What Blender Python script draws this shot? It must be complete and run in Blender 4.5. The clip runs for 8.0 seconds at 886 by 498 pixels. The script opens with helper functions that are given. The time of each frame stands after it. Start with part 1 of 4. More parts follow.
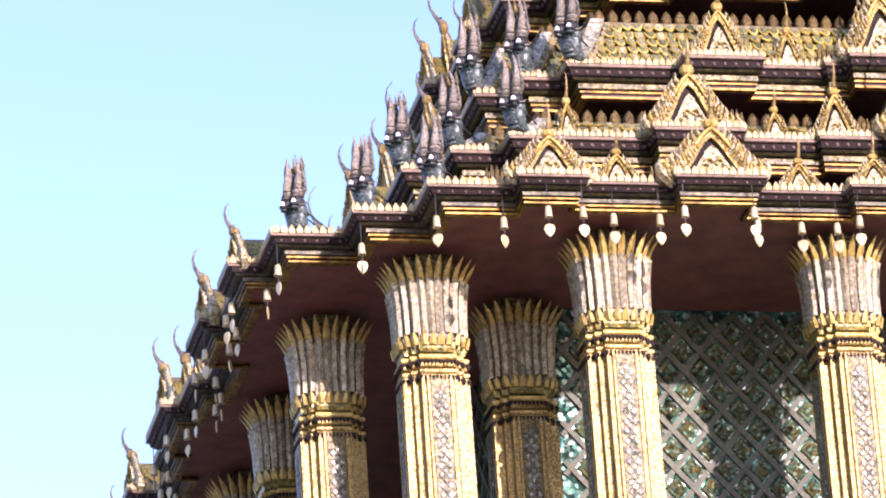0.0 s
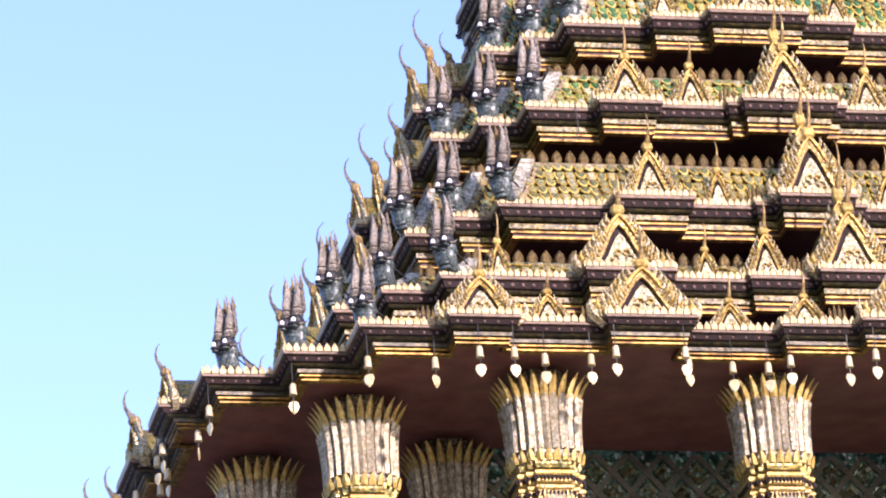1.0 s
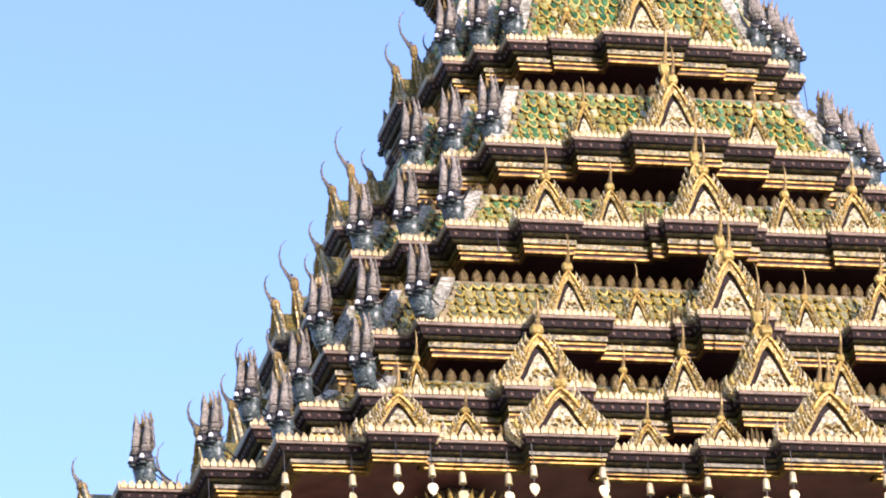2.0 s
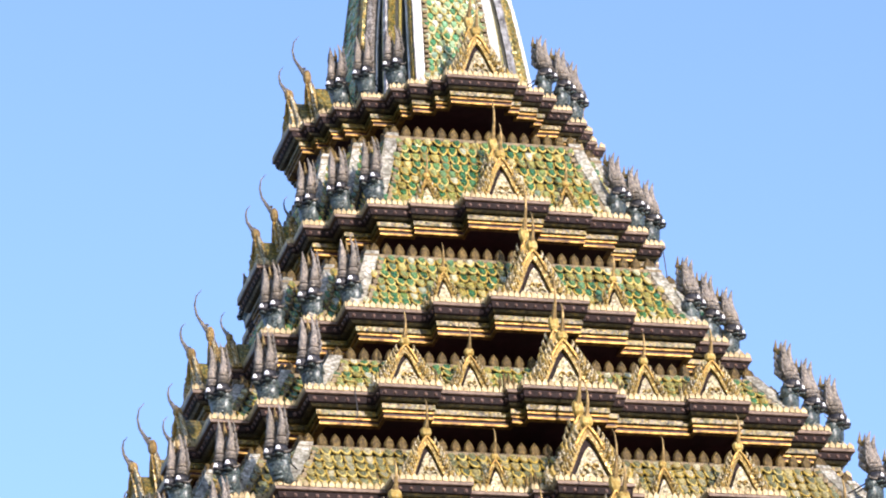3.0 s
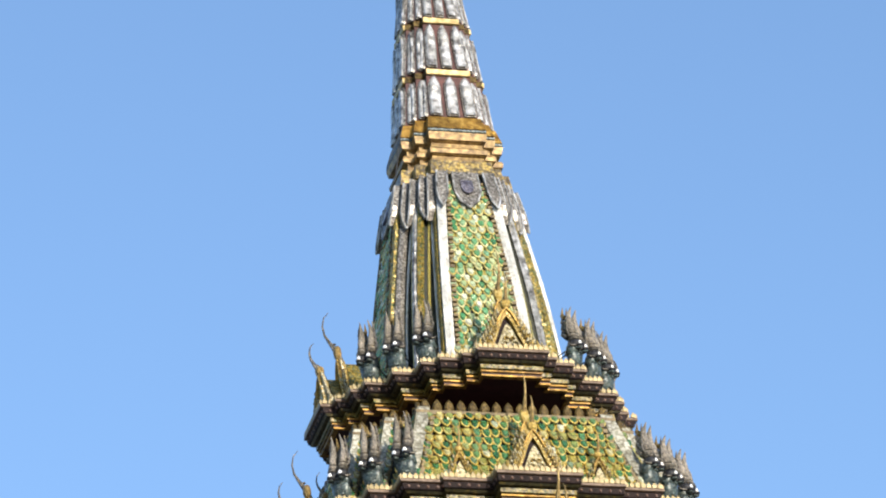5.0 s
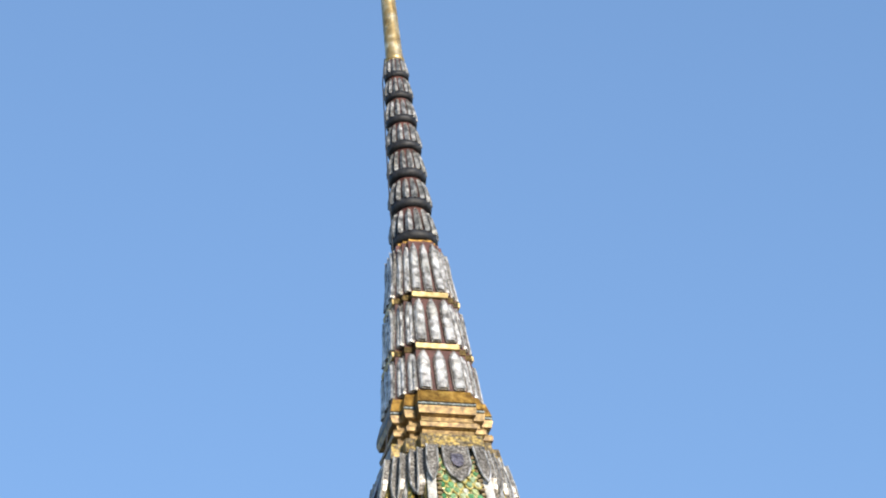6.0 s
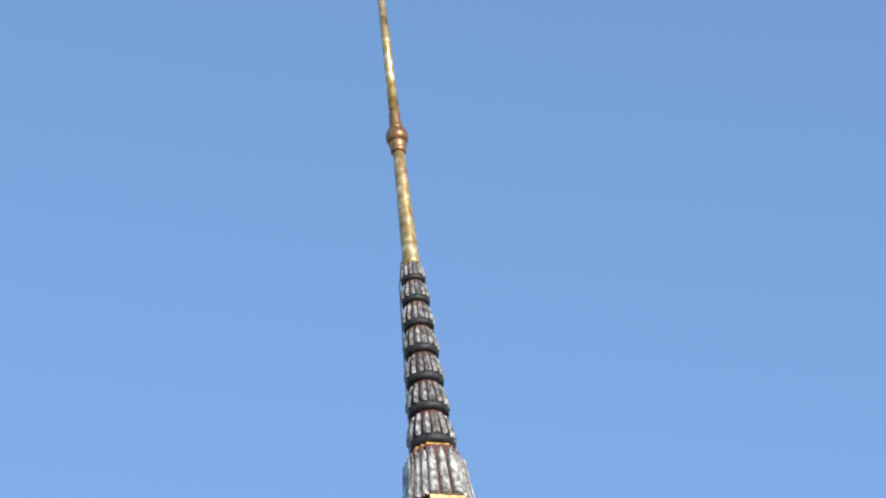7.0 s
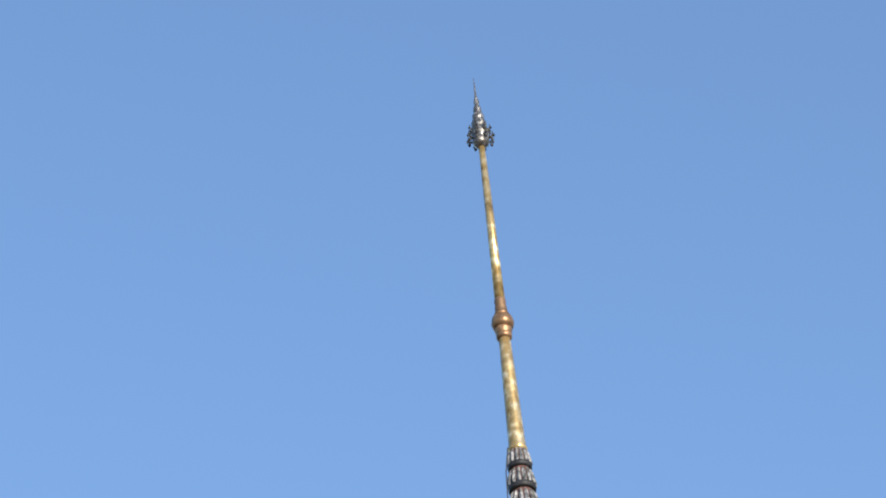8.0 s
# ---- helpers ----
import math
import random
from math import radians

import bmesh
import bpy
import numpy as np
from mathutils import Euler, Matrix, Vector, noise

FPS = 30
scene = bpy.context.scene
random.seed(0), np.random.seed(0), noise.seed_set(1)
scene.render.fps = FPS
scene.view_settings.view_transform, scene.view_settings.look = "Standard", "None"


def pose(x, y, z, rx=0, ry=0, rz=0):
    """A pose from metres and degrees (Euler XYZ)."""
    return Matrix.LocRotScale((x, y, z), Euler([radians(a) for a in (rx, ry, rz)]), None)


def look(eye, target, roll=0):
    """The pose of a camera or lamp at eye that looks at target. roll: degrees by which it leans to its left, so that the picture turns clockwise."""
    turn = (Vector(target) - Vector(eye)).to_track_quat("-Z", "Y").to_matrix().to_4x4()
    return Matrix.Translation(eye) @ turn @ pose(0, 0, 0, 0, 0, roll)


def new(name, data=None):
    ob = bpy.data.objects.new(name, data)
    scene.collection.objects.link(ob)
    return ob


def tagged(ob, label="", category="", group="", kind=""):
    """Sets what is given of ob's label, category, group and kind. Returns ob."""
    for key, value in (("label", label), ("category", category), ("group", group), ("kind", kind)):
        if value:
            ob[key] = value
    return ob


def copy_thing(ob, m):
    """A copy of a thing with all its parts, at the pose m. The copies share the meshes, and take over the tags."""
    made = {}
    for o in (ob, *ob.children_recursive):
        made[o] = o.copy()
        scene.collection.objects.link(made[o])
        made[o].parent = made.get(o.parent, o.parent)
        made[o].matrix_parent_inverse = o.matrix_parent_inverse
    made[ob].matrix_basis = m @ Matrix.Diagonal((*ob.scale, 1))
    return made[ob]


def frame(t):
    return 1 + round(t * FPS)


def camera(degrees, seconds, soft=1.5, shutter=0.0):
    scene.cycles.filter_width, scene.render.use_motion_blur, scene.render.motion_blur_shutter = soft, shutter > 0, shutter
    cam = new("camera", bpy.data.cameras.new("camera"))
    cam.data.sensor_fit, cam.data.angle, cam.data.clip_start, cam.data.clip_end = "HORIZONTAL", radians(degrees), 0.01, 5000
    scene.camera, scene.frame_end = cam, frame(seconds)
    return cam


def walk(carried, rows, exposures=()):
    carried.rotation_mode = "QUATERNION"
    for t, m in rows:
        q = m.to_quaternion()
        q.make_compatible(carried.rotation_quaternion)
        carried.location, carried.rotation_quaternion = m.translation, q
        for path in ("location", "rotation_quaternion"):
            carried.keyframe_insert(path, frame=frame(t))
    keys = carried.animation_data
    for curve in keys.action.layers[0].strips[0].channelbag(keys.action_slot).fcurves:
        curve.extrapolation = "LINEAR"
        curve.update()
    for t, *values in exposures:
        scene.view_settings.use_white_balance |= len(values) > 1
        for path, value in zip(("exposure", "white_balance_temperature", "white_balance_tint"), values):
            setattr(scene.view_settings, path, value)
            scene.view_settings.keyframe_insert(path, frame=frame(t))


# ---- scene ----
# ------------------------------------------------------------------ camera
UP = 1.6                       # eye height above the paving; heights below are from the eye
EYE = (-13.588, -43.787, UP)
cam = camera(11.0, 8.0, soft=2.0)
TURNS = [  # seconds, heading (degrees from north to east), tilt, roll
    (0, 12.81, 21.57, -3.87), (0.5, 13.54, 22.54, -4.26), (1, 13.87, 23.25, -4.39),
    (1.5, 14.53, 23.97, -4.25), (2, 15.08, 24.64, -4.10), (2.2, 15.94, 25.09, -4.18),
    (3.3, 17.32, 26.92, -4.56), (3.5, 17.14, 27.17, -4.26), (4, 16.69, 28.00, -4.69),
    (4.2, 16.90, 28.66, -5.17), (5.3, 17.18, 30.56, -5.74), (5.5, 17.33, 31.24, -5.73),
    (6, 17.66, 33.35, -6.34), (6.5, 17.70, 34.87, -5.98), (7, 17.75, 35.88, -6.76),
    (7.5, 16.88, 37.27, -7.25), (8, 16.44, 38.33, -6.30)]


def turned(heading, tilt, roll):
    h, t = radians(heading), radians(tilt)
    way = Vector((math.sin(h) * math.cos(t), math.cos(h) * math.cos(t), math.sin(t)))
    return look(EYE, Vector(EYE) + way * 50, roll)


walk(cam, [(t, turned(h, p, r)) for t, h, p, r in TURNS],
     exposures=[(0, 1.55, 6250, 42), (1.0, 1.46, 6230, 39), (1.5, 1.36, 6230, 35), (2.0, 1.27, 6230, 30), (3.5, 1.17, 6250, 20), (4.0, 1.13, 6400, 15), (5.5, 0.86, 6500, 11), (7, 0.88, 6450, 12), (8, 0.93, 6450, 12)])

# ------------------------------------------------------------------ light
SUN_EL, SUN_AZ = 16.0, 15.0    # azimuth: degrees from the front (-y) towards +x
sun_way = Vector((math.sin(radians(SUN_AZ)) * math.cos(radians(SUN_EL)),
                  -math.cos(radians(SUN_AZ)) * math.cos(radians(SUN_EL)), math.sin(radians(SUN_EL))))
world = bpy.data.worlds.new("sky")
scene.world = world
world.use_nodes = True
wn = world.node_tree
sky = wn.nodes.new("ShaderNodeTexSky")
sky.sky_type, sky.sun_disc = "NISHITA", False
sky.sun_elevation = radians(SUN_EL)
sky.sun_rotation = math.atan2(sun_way.x, sun_way.y)
sky.air_density, sky.dust_density, sky.ozone_density = 1.0, 0.6, 3.0
wn.links.new(sky.outputs[0], wn.nodes["Background"].inputs[0])
wn.nodes["Background"].inputs[1].default_value = 0.15
sun = new("sun", bpy.data.lights.new("sun", "SUN"))
sun.data.energy, sun.data.angle, sun.data.color = 3.2, radians(0.53), (1.0, 0.91, 0.78)
sun.matrix_world = look(sun_way * 80, (0, 0, 0))


# ------------------------------------------------------------------ materials
def material(name):
    m = bpy.data.materials.new(name)
    m.use_nodes = True
    return m, m.node_tree, m.node_tree.nodes["Principled BSDF"]


def ramp(nt, fac, stops):
    r = nt.nodes.new("ShaderNodeValToRGB")
    e = r.color_ramp.elements
    while len(e) < len(stops):
        e.new(0.5)
    for el, (p, c) in zip(e, stops):
        el.position, el.color = p, (*c, 1)
    nt.links.new(fac, r.inputs[0])
    return r.outputs[0]


def coords(nt, scale=1.0):
    """Object coordinates, shifted for each object so that repeats differ."""
    t = nt.nodes.new("ShaderNodeTexCoord")
    info = nt.nodes.new("ShaderNodeObjectInfo")
    shift = nt.nodes.new("ShaderNodeVectorMath")
    shift.operation = "SCALE"
    shift.inputs[0].default_value = (17.0, 29.0, 23.0)
    nt.links.new(info.outputs["Random"], shift.inputs["Scale"])
    add = nt.nodes.new("ShaderNodeVectorMath")
    add.operation = "ADD"
    nt.links.new(t.outputs["Object"], add.inputs[0])
    nt.links.new(shift.outputs[0], add.inputs[1])
    return add.outputs[0]


def noise_of(nt, scale, detail=4.0):
    n = nt.nodes.new("ShaderNodeTexNoise")
    n.inputs["Scale"].default_value, n.inputs["Detail"].default_value = scale, detail
    nt.links.new(coords(nt), n.inputs["Vector"])
    return n.outputs[0]


def mixed(nt, kind, fac, a, b):
    m = nt.nodes.new("ShaderNodeMix")
    m.data_type, m.blend_type = "RGBA", kind
    for socket, v in ((m.inputs[0], fac), (m.inputs[6], a), (m.inputs[7], b)):
        if isinstance(v, (int, float)):
            socket.default_value = v
        elif isinstance(v, tuple):
            socket.default_value = (*v, 1)
        else:
            nt.links.new(v, socket)
    return m.outputs[2]


def painted(name, stops, rough=0.5, metal=0.0, grain=30.0, bump=0.15, dirt=0.35, spread=0.0):
    """Worn paint, gilding or stone: grain, larger stains and fine relief."""
    m, nt, b = material(name)
    col = ramp(nt, noise_of(nt, grain), stops)
    stain = ramp(nt, noise_of(nt, 3.1, 6.0), [(0.35, (1 - dirt, 1 - dirt, 1 - dirt * 1.1)), (0.62, (1, 1, 1))])
    col = mixed(nt, "MULTIPLY", 1.0, col, stain)
    if spread:
        info = nt.nodes.new("ShaderNodeObjectInfo")
        tint = ramp(nt, info.outputs["Random"], [(0, (1 - spread,) * 3), (1, (1, 1, 1))])
        col = mixed(nt, "MULTIPLY", 1.0, col, tint)
    nt.links.new(col, b.inputs["Base Color"])
    b.inputs["Metallic"].default_value = metal
    b.inputs["Specular IOR Level"].default_value = 0.28
    r = nt.nodes.new("ShaderNodeMapRange")
    r.inputs["To Min"].default_value, r.inputs["To Max"].default_value = rough - 0.12, rough + 0.15
    nt.links.new(noise_of(nt, grain * 0.6), r.inputs["Value"])
    nt.links.new(r.outputs[0], b.inputs["Roughness"])
    bn = nt.nodes.new("ShaderNodeBump")
    bn.inputs["Strength"].default_value, bn.inputs["Distance"].default_value = bump, 0.02
    nt.links.new(noise_of(nt, grain * 1.7), bn.inputs["Height"])
    nt.links.new(bn.outputs[0], b.inputs["Normal"])
    return m


def mosaic(name, stops, cell=38.0, rough=0.22, metal=0.6, tilt=0.55, dirt=0.35):
    """Small set pieces of mirror and coloured glass, each at its own slant."""
    m, nt, b = material(name)
    v = nt.nodes.new("ShaderNodeTexVoronoi")
    v.inputs["Scale"].default_value = cell
    nt.links.new(coords(nt), v.inputs["Vector"])
    sep = nt.nodes.new("ShaderNodeSeparateColor")
    nt.links.new(v.outputs["Color"], sep.inputs[0])
    col = ramp(nt, sep.outputs[0], stops)
    joint = ramp(nt, v.outputs["Distance"], [(0.45, (1, 1, 1)), (0.75, (0.35, 0.3, 0.25))])
    col = mixed(nt, "MULTIPLY", 0.8, col, joint)
    stain = ramp(nt, noise_of(nt, 2.7, 6.0), [(0.35, (1 - dirt,) * 3), (0.6, (1, 1, 1))])
    col = mixed(nt, "MULTIPLY", 1.0, col, stain)
    nt.links.new(col, b.inputs["Base Color"])
    b.inputs["Metallic"].default_value, b.inputs["Roughness"].default_value = metal, rough
    b.inputs["Specular IOR Level"].default_value = 0.35
    g = nt.nodes.new("ShaderNodeNewGeometry")
    sub = nt.nodes.new("ShaderNodeVectorMath")
    sub.operation = "SUBTRACT"
    nt.links.new(v.outputs["Color"], sub.inputs[0])
    sub.inputs[1].default_value = (0.5, 0.5, 0.5)
    mul = nt.nodes.new("ShaderNodeVectorMath")
    mul.operation = "MULTIPLY_ADD"
    nt.links.new(sub.outputs[0], mul.inputs[0])
    mul.inputs[1].default_value = (tilt, tilt, tilt)
    nt.links.new(g.outputs["Normal"], mul.inputs[2])
    nrm = nt.nodes.new("ShaderNodeVectorMath")
    nrm.operation = "NORMALIZE"
    nt.links.new(mul.outputs[0], nrm.inputs[0])
    nt.links.new(nrm.outputs[0], b.inputs["Normal"])
    return m


def glazed(name, stops, rough=0.25):
    """Glazed roof tiles, one colour each, some lighter, some weathered."""
    m, nt, b = material(name)
    info = nt.nodes.new("ShaderNodeObjectInfo")
    geo = nt.nodes.new("ShaderNodeNewGeometry")
    add = nt.nodes.new("ShaderNodeMath")
    add.operation = "ADD"
    nt.links.new(info.outputs["Random"], add.inputs[0])
    nt.links.new(geo.outputs["Random Per Island"], add.inputs[1])
    fr = nt.nodes.new("ShaderNodeMath")
    fr.operation = "FRACT"
    nt.links.new(add.outputs[0], fr.inputs[0])
    col = ramp(nt, fr.outputs[0], stops)
    stain = ramp(nt, noise_of(nt, 26.0, 5.0), [(0.3, (0.55, 0.52, 0.45)), (0.6, (1, 1, 1))])
    col = mixed(nt, "MULTIPLY", 0.7, col, stain)
    nt.links.new(col, b.inputs["Base Color"])
    b.inputs["Roughness"].default_value = rough
    b.inputs["Coat Weight"].default_value = 0.8
    b.inputs["Coat Roughness"].default_value = 0.1
    bn = nt.nodes.new("ShaderNodeBump")
    bn.inputs["Strength"].default_value, bn.inputs["Distance"].default_value = 0.7, 0.03
    nt.links.new(noise_of(nt, 22.0, 2.0), bn.inputs["Height"])
    nt.links.new(bn.outputs[0], b.inputs["Normal"])
    nt.links.new(bn.outputs[0], b.inputs["Coat Normal"])
    return m


GOLD = painted("gilded_plaster", [(0.3, (0.208, 0.112, 0.024)), (0.5, (0.448, 0.272, 0.064)), (0.7, (0.608, 0.432, 0.152))], 0.42, 0.45, 28, 0.5, 0.45)
GOLD_BAR = painted("gilded_moulding", [(0.3, (0.0834, 0.0397, 0.00786)), (0.5, (0.265, 0.146, 0.0241)), (0.72, (0.459, 0.286, 0.065))], 0.42, 0.42, 14, 0.3, 0.5)
GOLD_PALE = painted("pale_gilded_bar", [(0.3, (0.336, 0.232, 0.08)), (0.5, (0.496, 0.376, 0.16)), (0.72, (0.624, 0.536, 0.32))], 0.45, 0.2, 16, 0.3, 0.35)
GOLD_MAST = painted("gilded_mast", [(0.3, (0.28, 0.18, 0.07)), (0.5, (0.50, 0.36, 0.16)), (0.72, (0.80, 0.70, 0.48))], 0.3, 0.6, 9, 0.25, 0.3)
CROWN = painted("dark_silvered_metal", [(0.3, (0.0476, 0.0462, 0.0476)), (0.5, (0.163, 0.156, 0.15)), (0.7, (0.422, 0.408, 0.388))], 0.35, 0.6, 22, 0.3, 0.3)
COPPER = painted("bronze_ball", [(0.3, (0.245, 0.136, 0.068)), (0.7, (0.408, 0.258, 0.15))], 0.4, 0.6, 12, 0.2, 0.3)
GOLD_GLASS = mosaic("gold_glass_mosaic", [(0.0, (0.206, 0.125, 0.0241)), (0.4, (0.368, 0.247, 0.0535)), (0.75, (0.457, 0.325, 0.0881)), (1.0, (0.56, 0.465, 0.204))], 62, 0.38, 0.25, 0.3)
FLAME = mosaic("silver_gold_glass_mosaic", [(0.0, (0.162, 0.122, 0.0405)), (0.35, (0.373, 0.292, 0.113)), (0.7, (0.518, 0.446, 0.243)), (1.0, (0.632, 0.599, 0.486))], 60, 0.36, 0.1, 0.35)
CHAMPAGNE = painted("champagne_mirror_facing", [(0.32, (0.271, 0.215, 0.114)), (0.46, (0.407, 0.348, 0.22)), (0.58, (0.513, 0.466, 0.335)), (0.72, (0.633, 0.606, 0.502))], 0.26, 0.3, 30, 0.7, 0.3, 0.25)
# darker champagne: shade in the gaps of the capital is put into the colour
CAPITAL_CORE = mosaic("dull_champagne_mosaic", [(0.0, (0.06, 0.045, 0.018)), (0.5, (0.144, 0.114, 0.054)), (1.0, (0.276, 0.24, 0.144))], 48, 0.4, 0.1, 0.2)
TIP = painted("bright_gilded_leaf", [(0.3, (0.289, 0.18, 0.0404)), (0.5, (0.448, 0.318, 0.0808)), (0.7, (0.564, 0.433, 0.178))], 0.42, 0.25, 26, 0.4, 0.3)
SILVER_GREY = mosaic("weathered_mirror_mosaic", [(0.0, (0.0918, 0.0826, 0.0704)), (0.5, (0.196, 0.184, 0.162)), (1.0, (0.355, 0.337, 0.3))], 50, 0.34, 0.3, 0.14)
WHITE_GLASS = mosaic("white_glass_mosaic", [(0.0, (0.128, 0.0994, 0.0285)), (0.35, (0.356, 0.299, 0.128)), (0.8, (0.485, 0.428, 0.242)), (1.0, (0.57, 0.542, 0.428))], 46, 0.45, 0.0, 0.4)
BAND = mosaic("dim_green_gold_mosaic", [(0.0, (0.0186, 0.021, 0.006)), (0.35, (0.105, 0.075, 0.011)), (0.7, (0.248, 0.174, 0.025)), (0.9, (0.0744, 0.09, 0.03)), (1.0, (0.31, 0.27, 0.1))], 42, 0.4, 0.1, 0.25)
HIP = mosaic("grey_green_mirror_strip", [(0.0, (0.266, 0.257, 0.18)), (0.5, (0.399, 0.389, 0.304)), (1.0, (0.551, 0.541, 0.456))], 30, 0.4, 0.1, 0.1, 0.4)
RIB = painted("bright_mirror_strip", [(0.3, (0.396, 0.384, 0.347)), (0.45, (0.594, 0.587, 0.545)), (0.7, (0.685, 0.681, 0.652))], 0.22, 0.15, 18, 0.9, 0.35)
BLUE_GLASS = mosaic("blue_green_glass_mosaic", [(0.0, (0.0334, 0.0426, 0.0456)), (0.4, (0.0666, 0.0944, 0.0976)), (0.7, (0.0848, 0.127, 0.115)), (1.0, (0.182, 0.201, 0.188))], 60, 0.35, 0.1, 0.18)
GREEN_GOLD = mosaic("green_gold_glass_mosaic", [(0.0, (0.0578, 0.0926, 0.0289)), (0.35, (0.231, 0.173, 0.0289)), (0.7, (0.416, 0.289, 0.0578)), (1.0, (0.145, 0.185, 0.104))], 44, 0.3, 0.3, 0.3)
PINK = painted("pale_pink_brown_paint", [(0.3, (0.104, 0.065, 0.0442)), (0.6, (0.188, 0.13, 0.0884))], 0.5, 0.1, 22, 0.2, 0.3, 0.2)
FASCIA = painted("dark_brown_lacquer", [(0.3, (0.00825, 0.0044, 0.0044)), (0.7, (0.0231, 0.0105, 0.0099))], 0.75, 0.0, 20, 0.3, 0.4)
DARK = painted("dark_glass_cornice", [(0.3, (0.0204, 0.0204, 0.017)), (0.55, (0.068, 0.0612, 0.034)), (0.75, (0.19, 0.136, 0.0408))], 0.35, 0.2, 18, 0.4, 0.4)
RED_CORE = painted("red_brown_core_paint", [(0.3, (0.062, 0.0231, 0.021)), (0.7, (0.124, 0.051, 0.0413))], 0.5, 0.0, 12, 0.2, 0.4)
# red paint taken nearly to black: the shade under the eaves is in the colour
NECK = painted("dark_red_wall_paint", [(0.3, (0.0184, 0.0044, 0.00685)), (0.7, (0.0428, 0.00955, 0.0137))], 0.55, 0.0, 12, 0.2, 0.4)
SOFFIT = painted("red_ceiling_paint", [(0.3, (0.192, 0.0688, 0.0487)), (0.7, (0.238, 0.0977, 0.0674))], 0.5, 0.0, 5, 0.1, 0.25)
NAGA_GREY = painted("grey_glass_scales", [(0.3, (0.064, 0.06, 0.056)), (0.5, (0.16, 0.148, 0.132)), (0.7, (0.304, 0.264, 0.208))], 0.5, 0.2, 30, 0.6, 0.4)
NAGA_GOLD = painted("faded_gilding", [(0.3, (0.17, 0.111, 0.0425)), (0.7, (0.425, 0.297, 0.111))], 0.45, 0.3, 26, 0.5, 0.4)
BLACK = painted("black_lacquer", [(0.3, (0.012, 0.012, 0.014)), (0.7, (0.035, 0.036, 0.04))], 0.5, 0.0, 20, 0.2, 0.2)
EYE_WHITE = painted("white_enamel", [(0.3, (0.72, 0.72, 0.7)), (0.7, (0.80, 0.80, 0.78))], 0.5, 0.0, 10, 0.0, 0.05)
TILE = glazed("glazed_roof_tile", [(0.0, (0.0214, 0.0914, 0.0272)), (0.25, (0.05, 0.168, 0.0544)), (0.4, (0.114, 0.213, 0.0612)), (0.55, (0.329, 0.274, 0.0544)), (0.7, (0.0714, 0.198, 0.0816)), (0.84, (0.443, 0.381, 0.109)), (0.93, (0.5, 0.517, 0.367)), (1.0, (0.0357, 0.114, 0.034))], 0.13)
TILE_DULL = glazed("weathered_roof_tile", [(0.0, (0.0744, 0.0884, 0.039)), (0.25, (0.149, 0.153, 0.065)), (0.45, (0.264, 0.233, 0.0909)), (0.62, (0.371, 0.321, 0.13)), (0.76, (0.157, 0.177, 0.0845)), (0.9, (0.446, 0.41, 0.247)), (1.0, (0.0909, 0.105, 0.0456))], 0.2)
TILE_BELL = glazed("bright_glazed_tile", [(0.0, (0.04, 0.176, 0.056)), (0.2, (0.112, 0.304, 0.128)), (0.4, (0.24, 0.384, 0.192)), (0.52, (0.48, 0.48, 0.224)), (0.66, (0.096, 0.272, 0.12)), (0.78, (0.384, 0.464, 0.288)), (0.9, (0.592, 0.592, 0.464)), (1.0, (0.064, 0.208, 0.08))], 0.12)
TILE_RIM = glazed("yellow_tile_rim", [(0.0, (0.195, 0.13, 0.0182)), (0.4, (0.391, 0.274, 0.0365)), (0.8, (0.497, 0.398, 0.104)), (1.0, (0.105, 0.0939, 0.0208))])
TILE_YELLOW = glazed("pale_yellow_tile_rim", [(0.0, (0.32, 0.256, 0.0512)), (0.4, (0.422, 0.358, 0.102)), (0.8, (0.486, 0.448, 0.218)), (1.0, (0.23, 0.218, 0.064))], 0.2)
STUD = painted("dull_brown_stud", [(0.3, (0.068, 0.0476, 0.0238)), (0.7, (0.204, 0.15, 0.0612))], 0.5, 0.1, 20, 0.2, 0.3)
STUD_GOLD = painted("brown_gilded_moulding", [(0.3, (0.12, 0.075, 0.035)), (0.5, (0.26, 0.17, 0.07)), (0.72, (0.46, 0.32, 0.13))], 0.45, 0.2, 16, 0.3, 0.4)
TOOTH = painted("cream_gilded_tooth", [(0.3, (0.334, 0.24, 0.0949)), (0.6, (0.538, 0.436, 0.24))], 0.5, 0.1, 22, 0.2, 0.3, 0.25)
OLD_GOLD = mosaic("worn_gold_grey_mosaic", [(0.0, (0.0952, 0.0748, 0.0476)), (0.4, (0.204, 0.163, 0.0884)), (0.7, (0.34, 0.245, 0.068)), (1.0, (0.476, 0.354, 0.109))], 30, 0.4, 0.2, 0.25, 0.5)
INLAY = mosaic("silver_green_inlay", [(0.0, (0.138, 0.144, 0.0984)), (0.4, (0.231, 0.237, 0.179)), (0.75, (0.312, 0.318, 0.254)), (1.0, (0.451, 0.451, 0.393))], 30, 0.25, 0.2, 0.3)
ROOF_BED = painted("dark_roof_bed", [(0.3, (0.0122, 0.015, 0.00952)), (0.7, (0.0374, 0.0394, 0.0204))], 0.6, 0.0, 10, 0.3, 0.4)
LATTICE = painted("dull_gilded_lattice", [(0.3, (0.075, 0.078, 0.052)), (0.7, (0.13, 0.138, 0.10))], 0.5, 0.1, 30, 0.4, 0.3)
DIAMOND = mosaic("olive_glass_mosaic", [(0.0, (0.06, 0.0525, 0.021)), (0.4, (0.156, 0.133, 0.045)), (0.65, (0.072, 0.14, 0.084)), (0.88, (0.132, 0.238, 0.162)), (1.0, (0.36, 0.462, 0.348))], 30, 0.25, 0.2, 0.4)
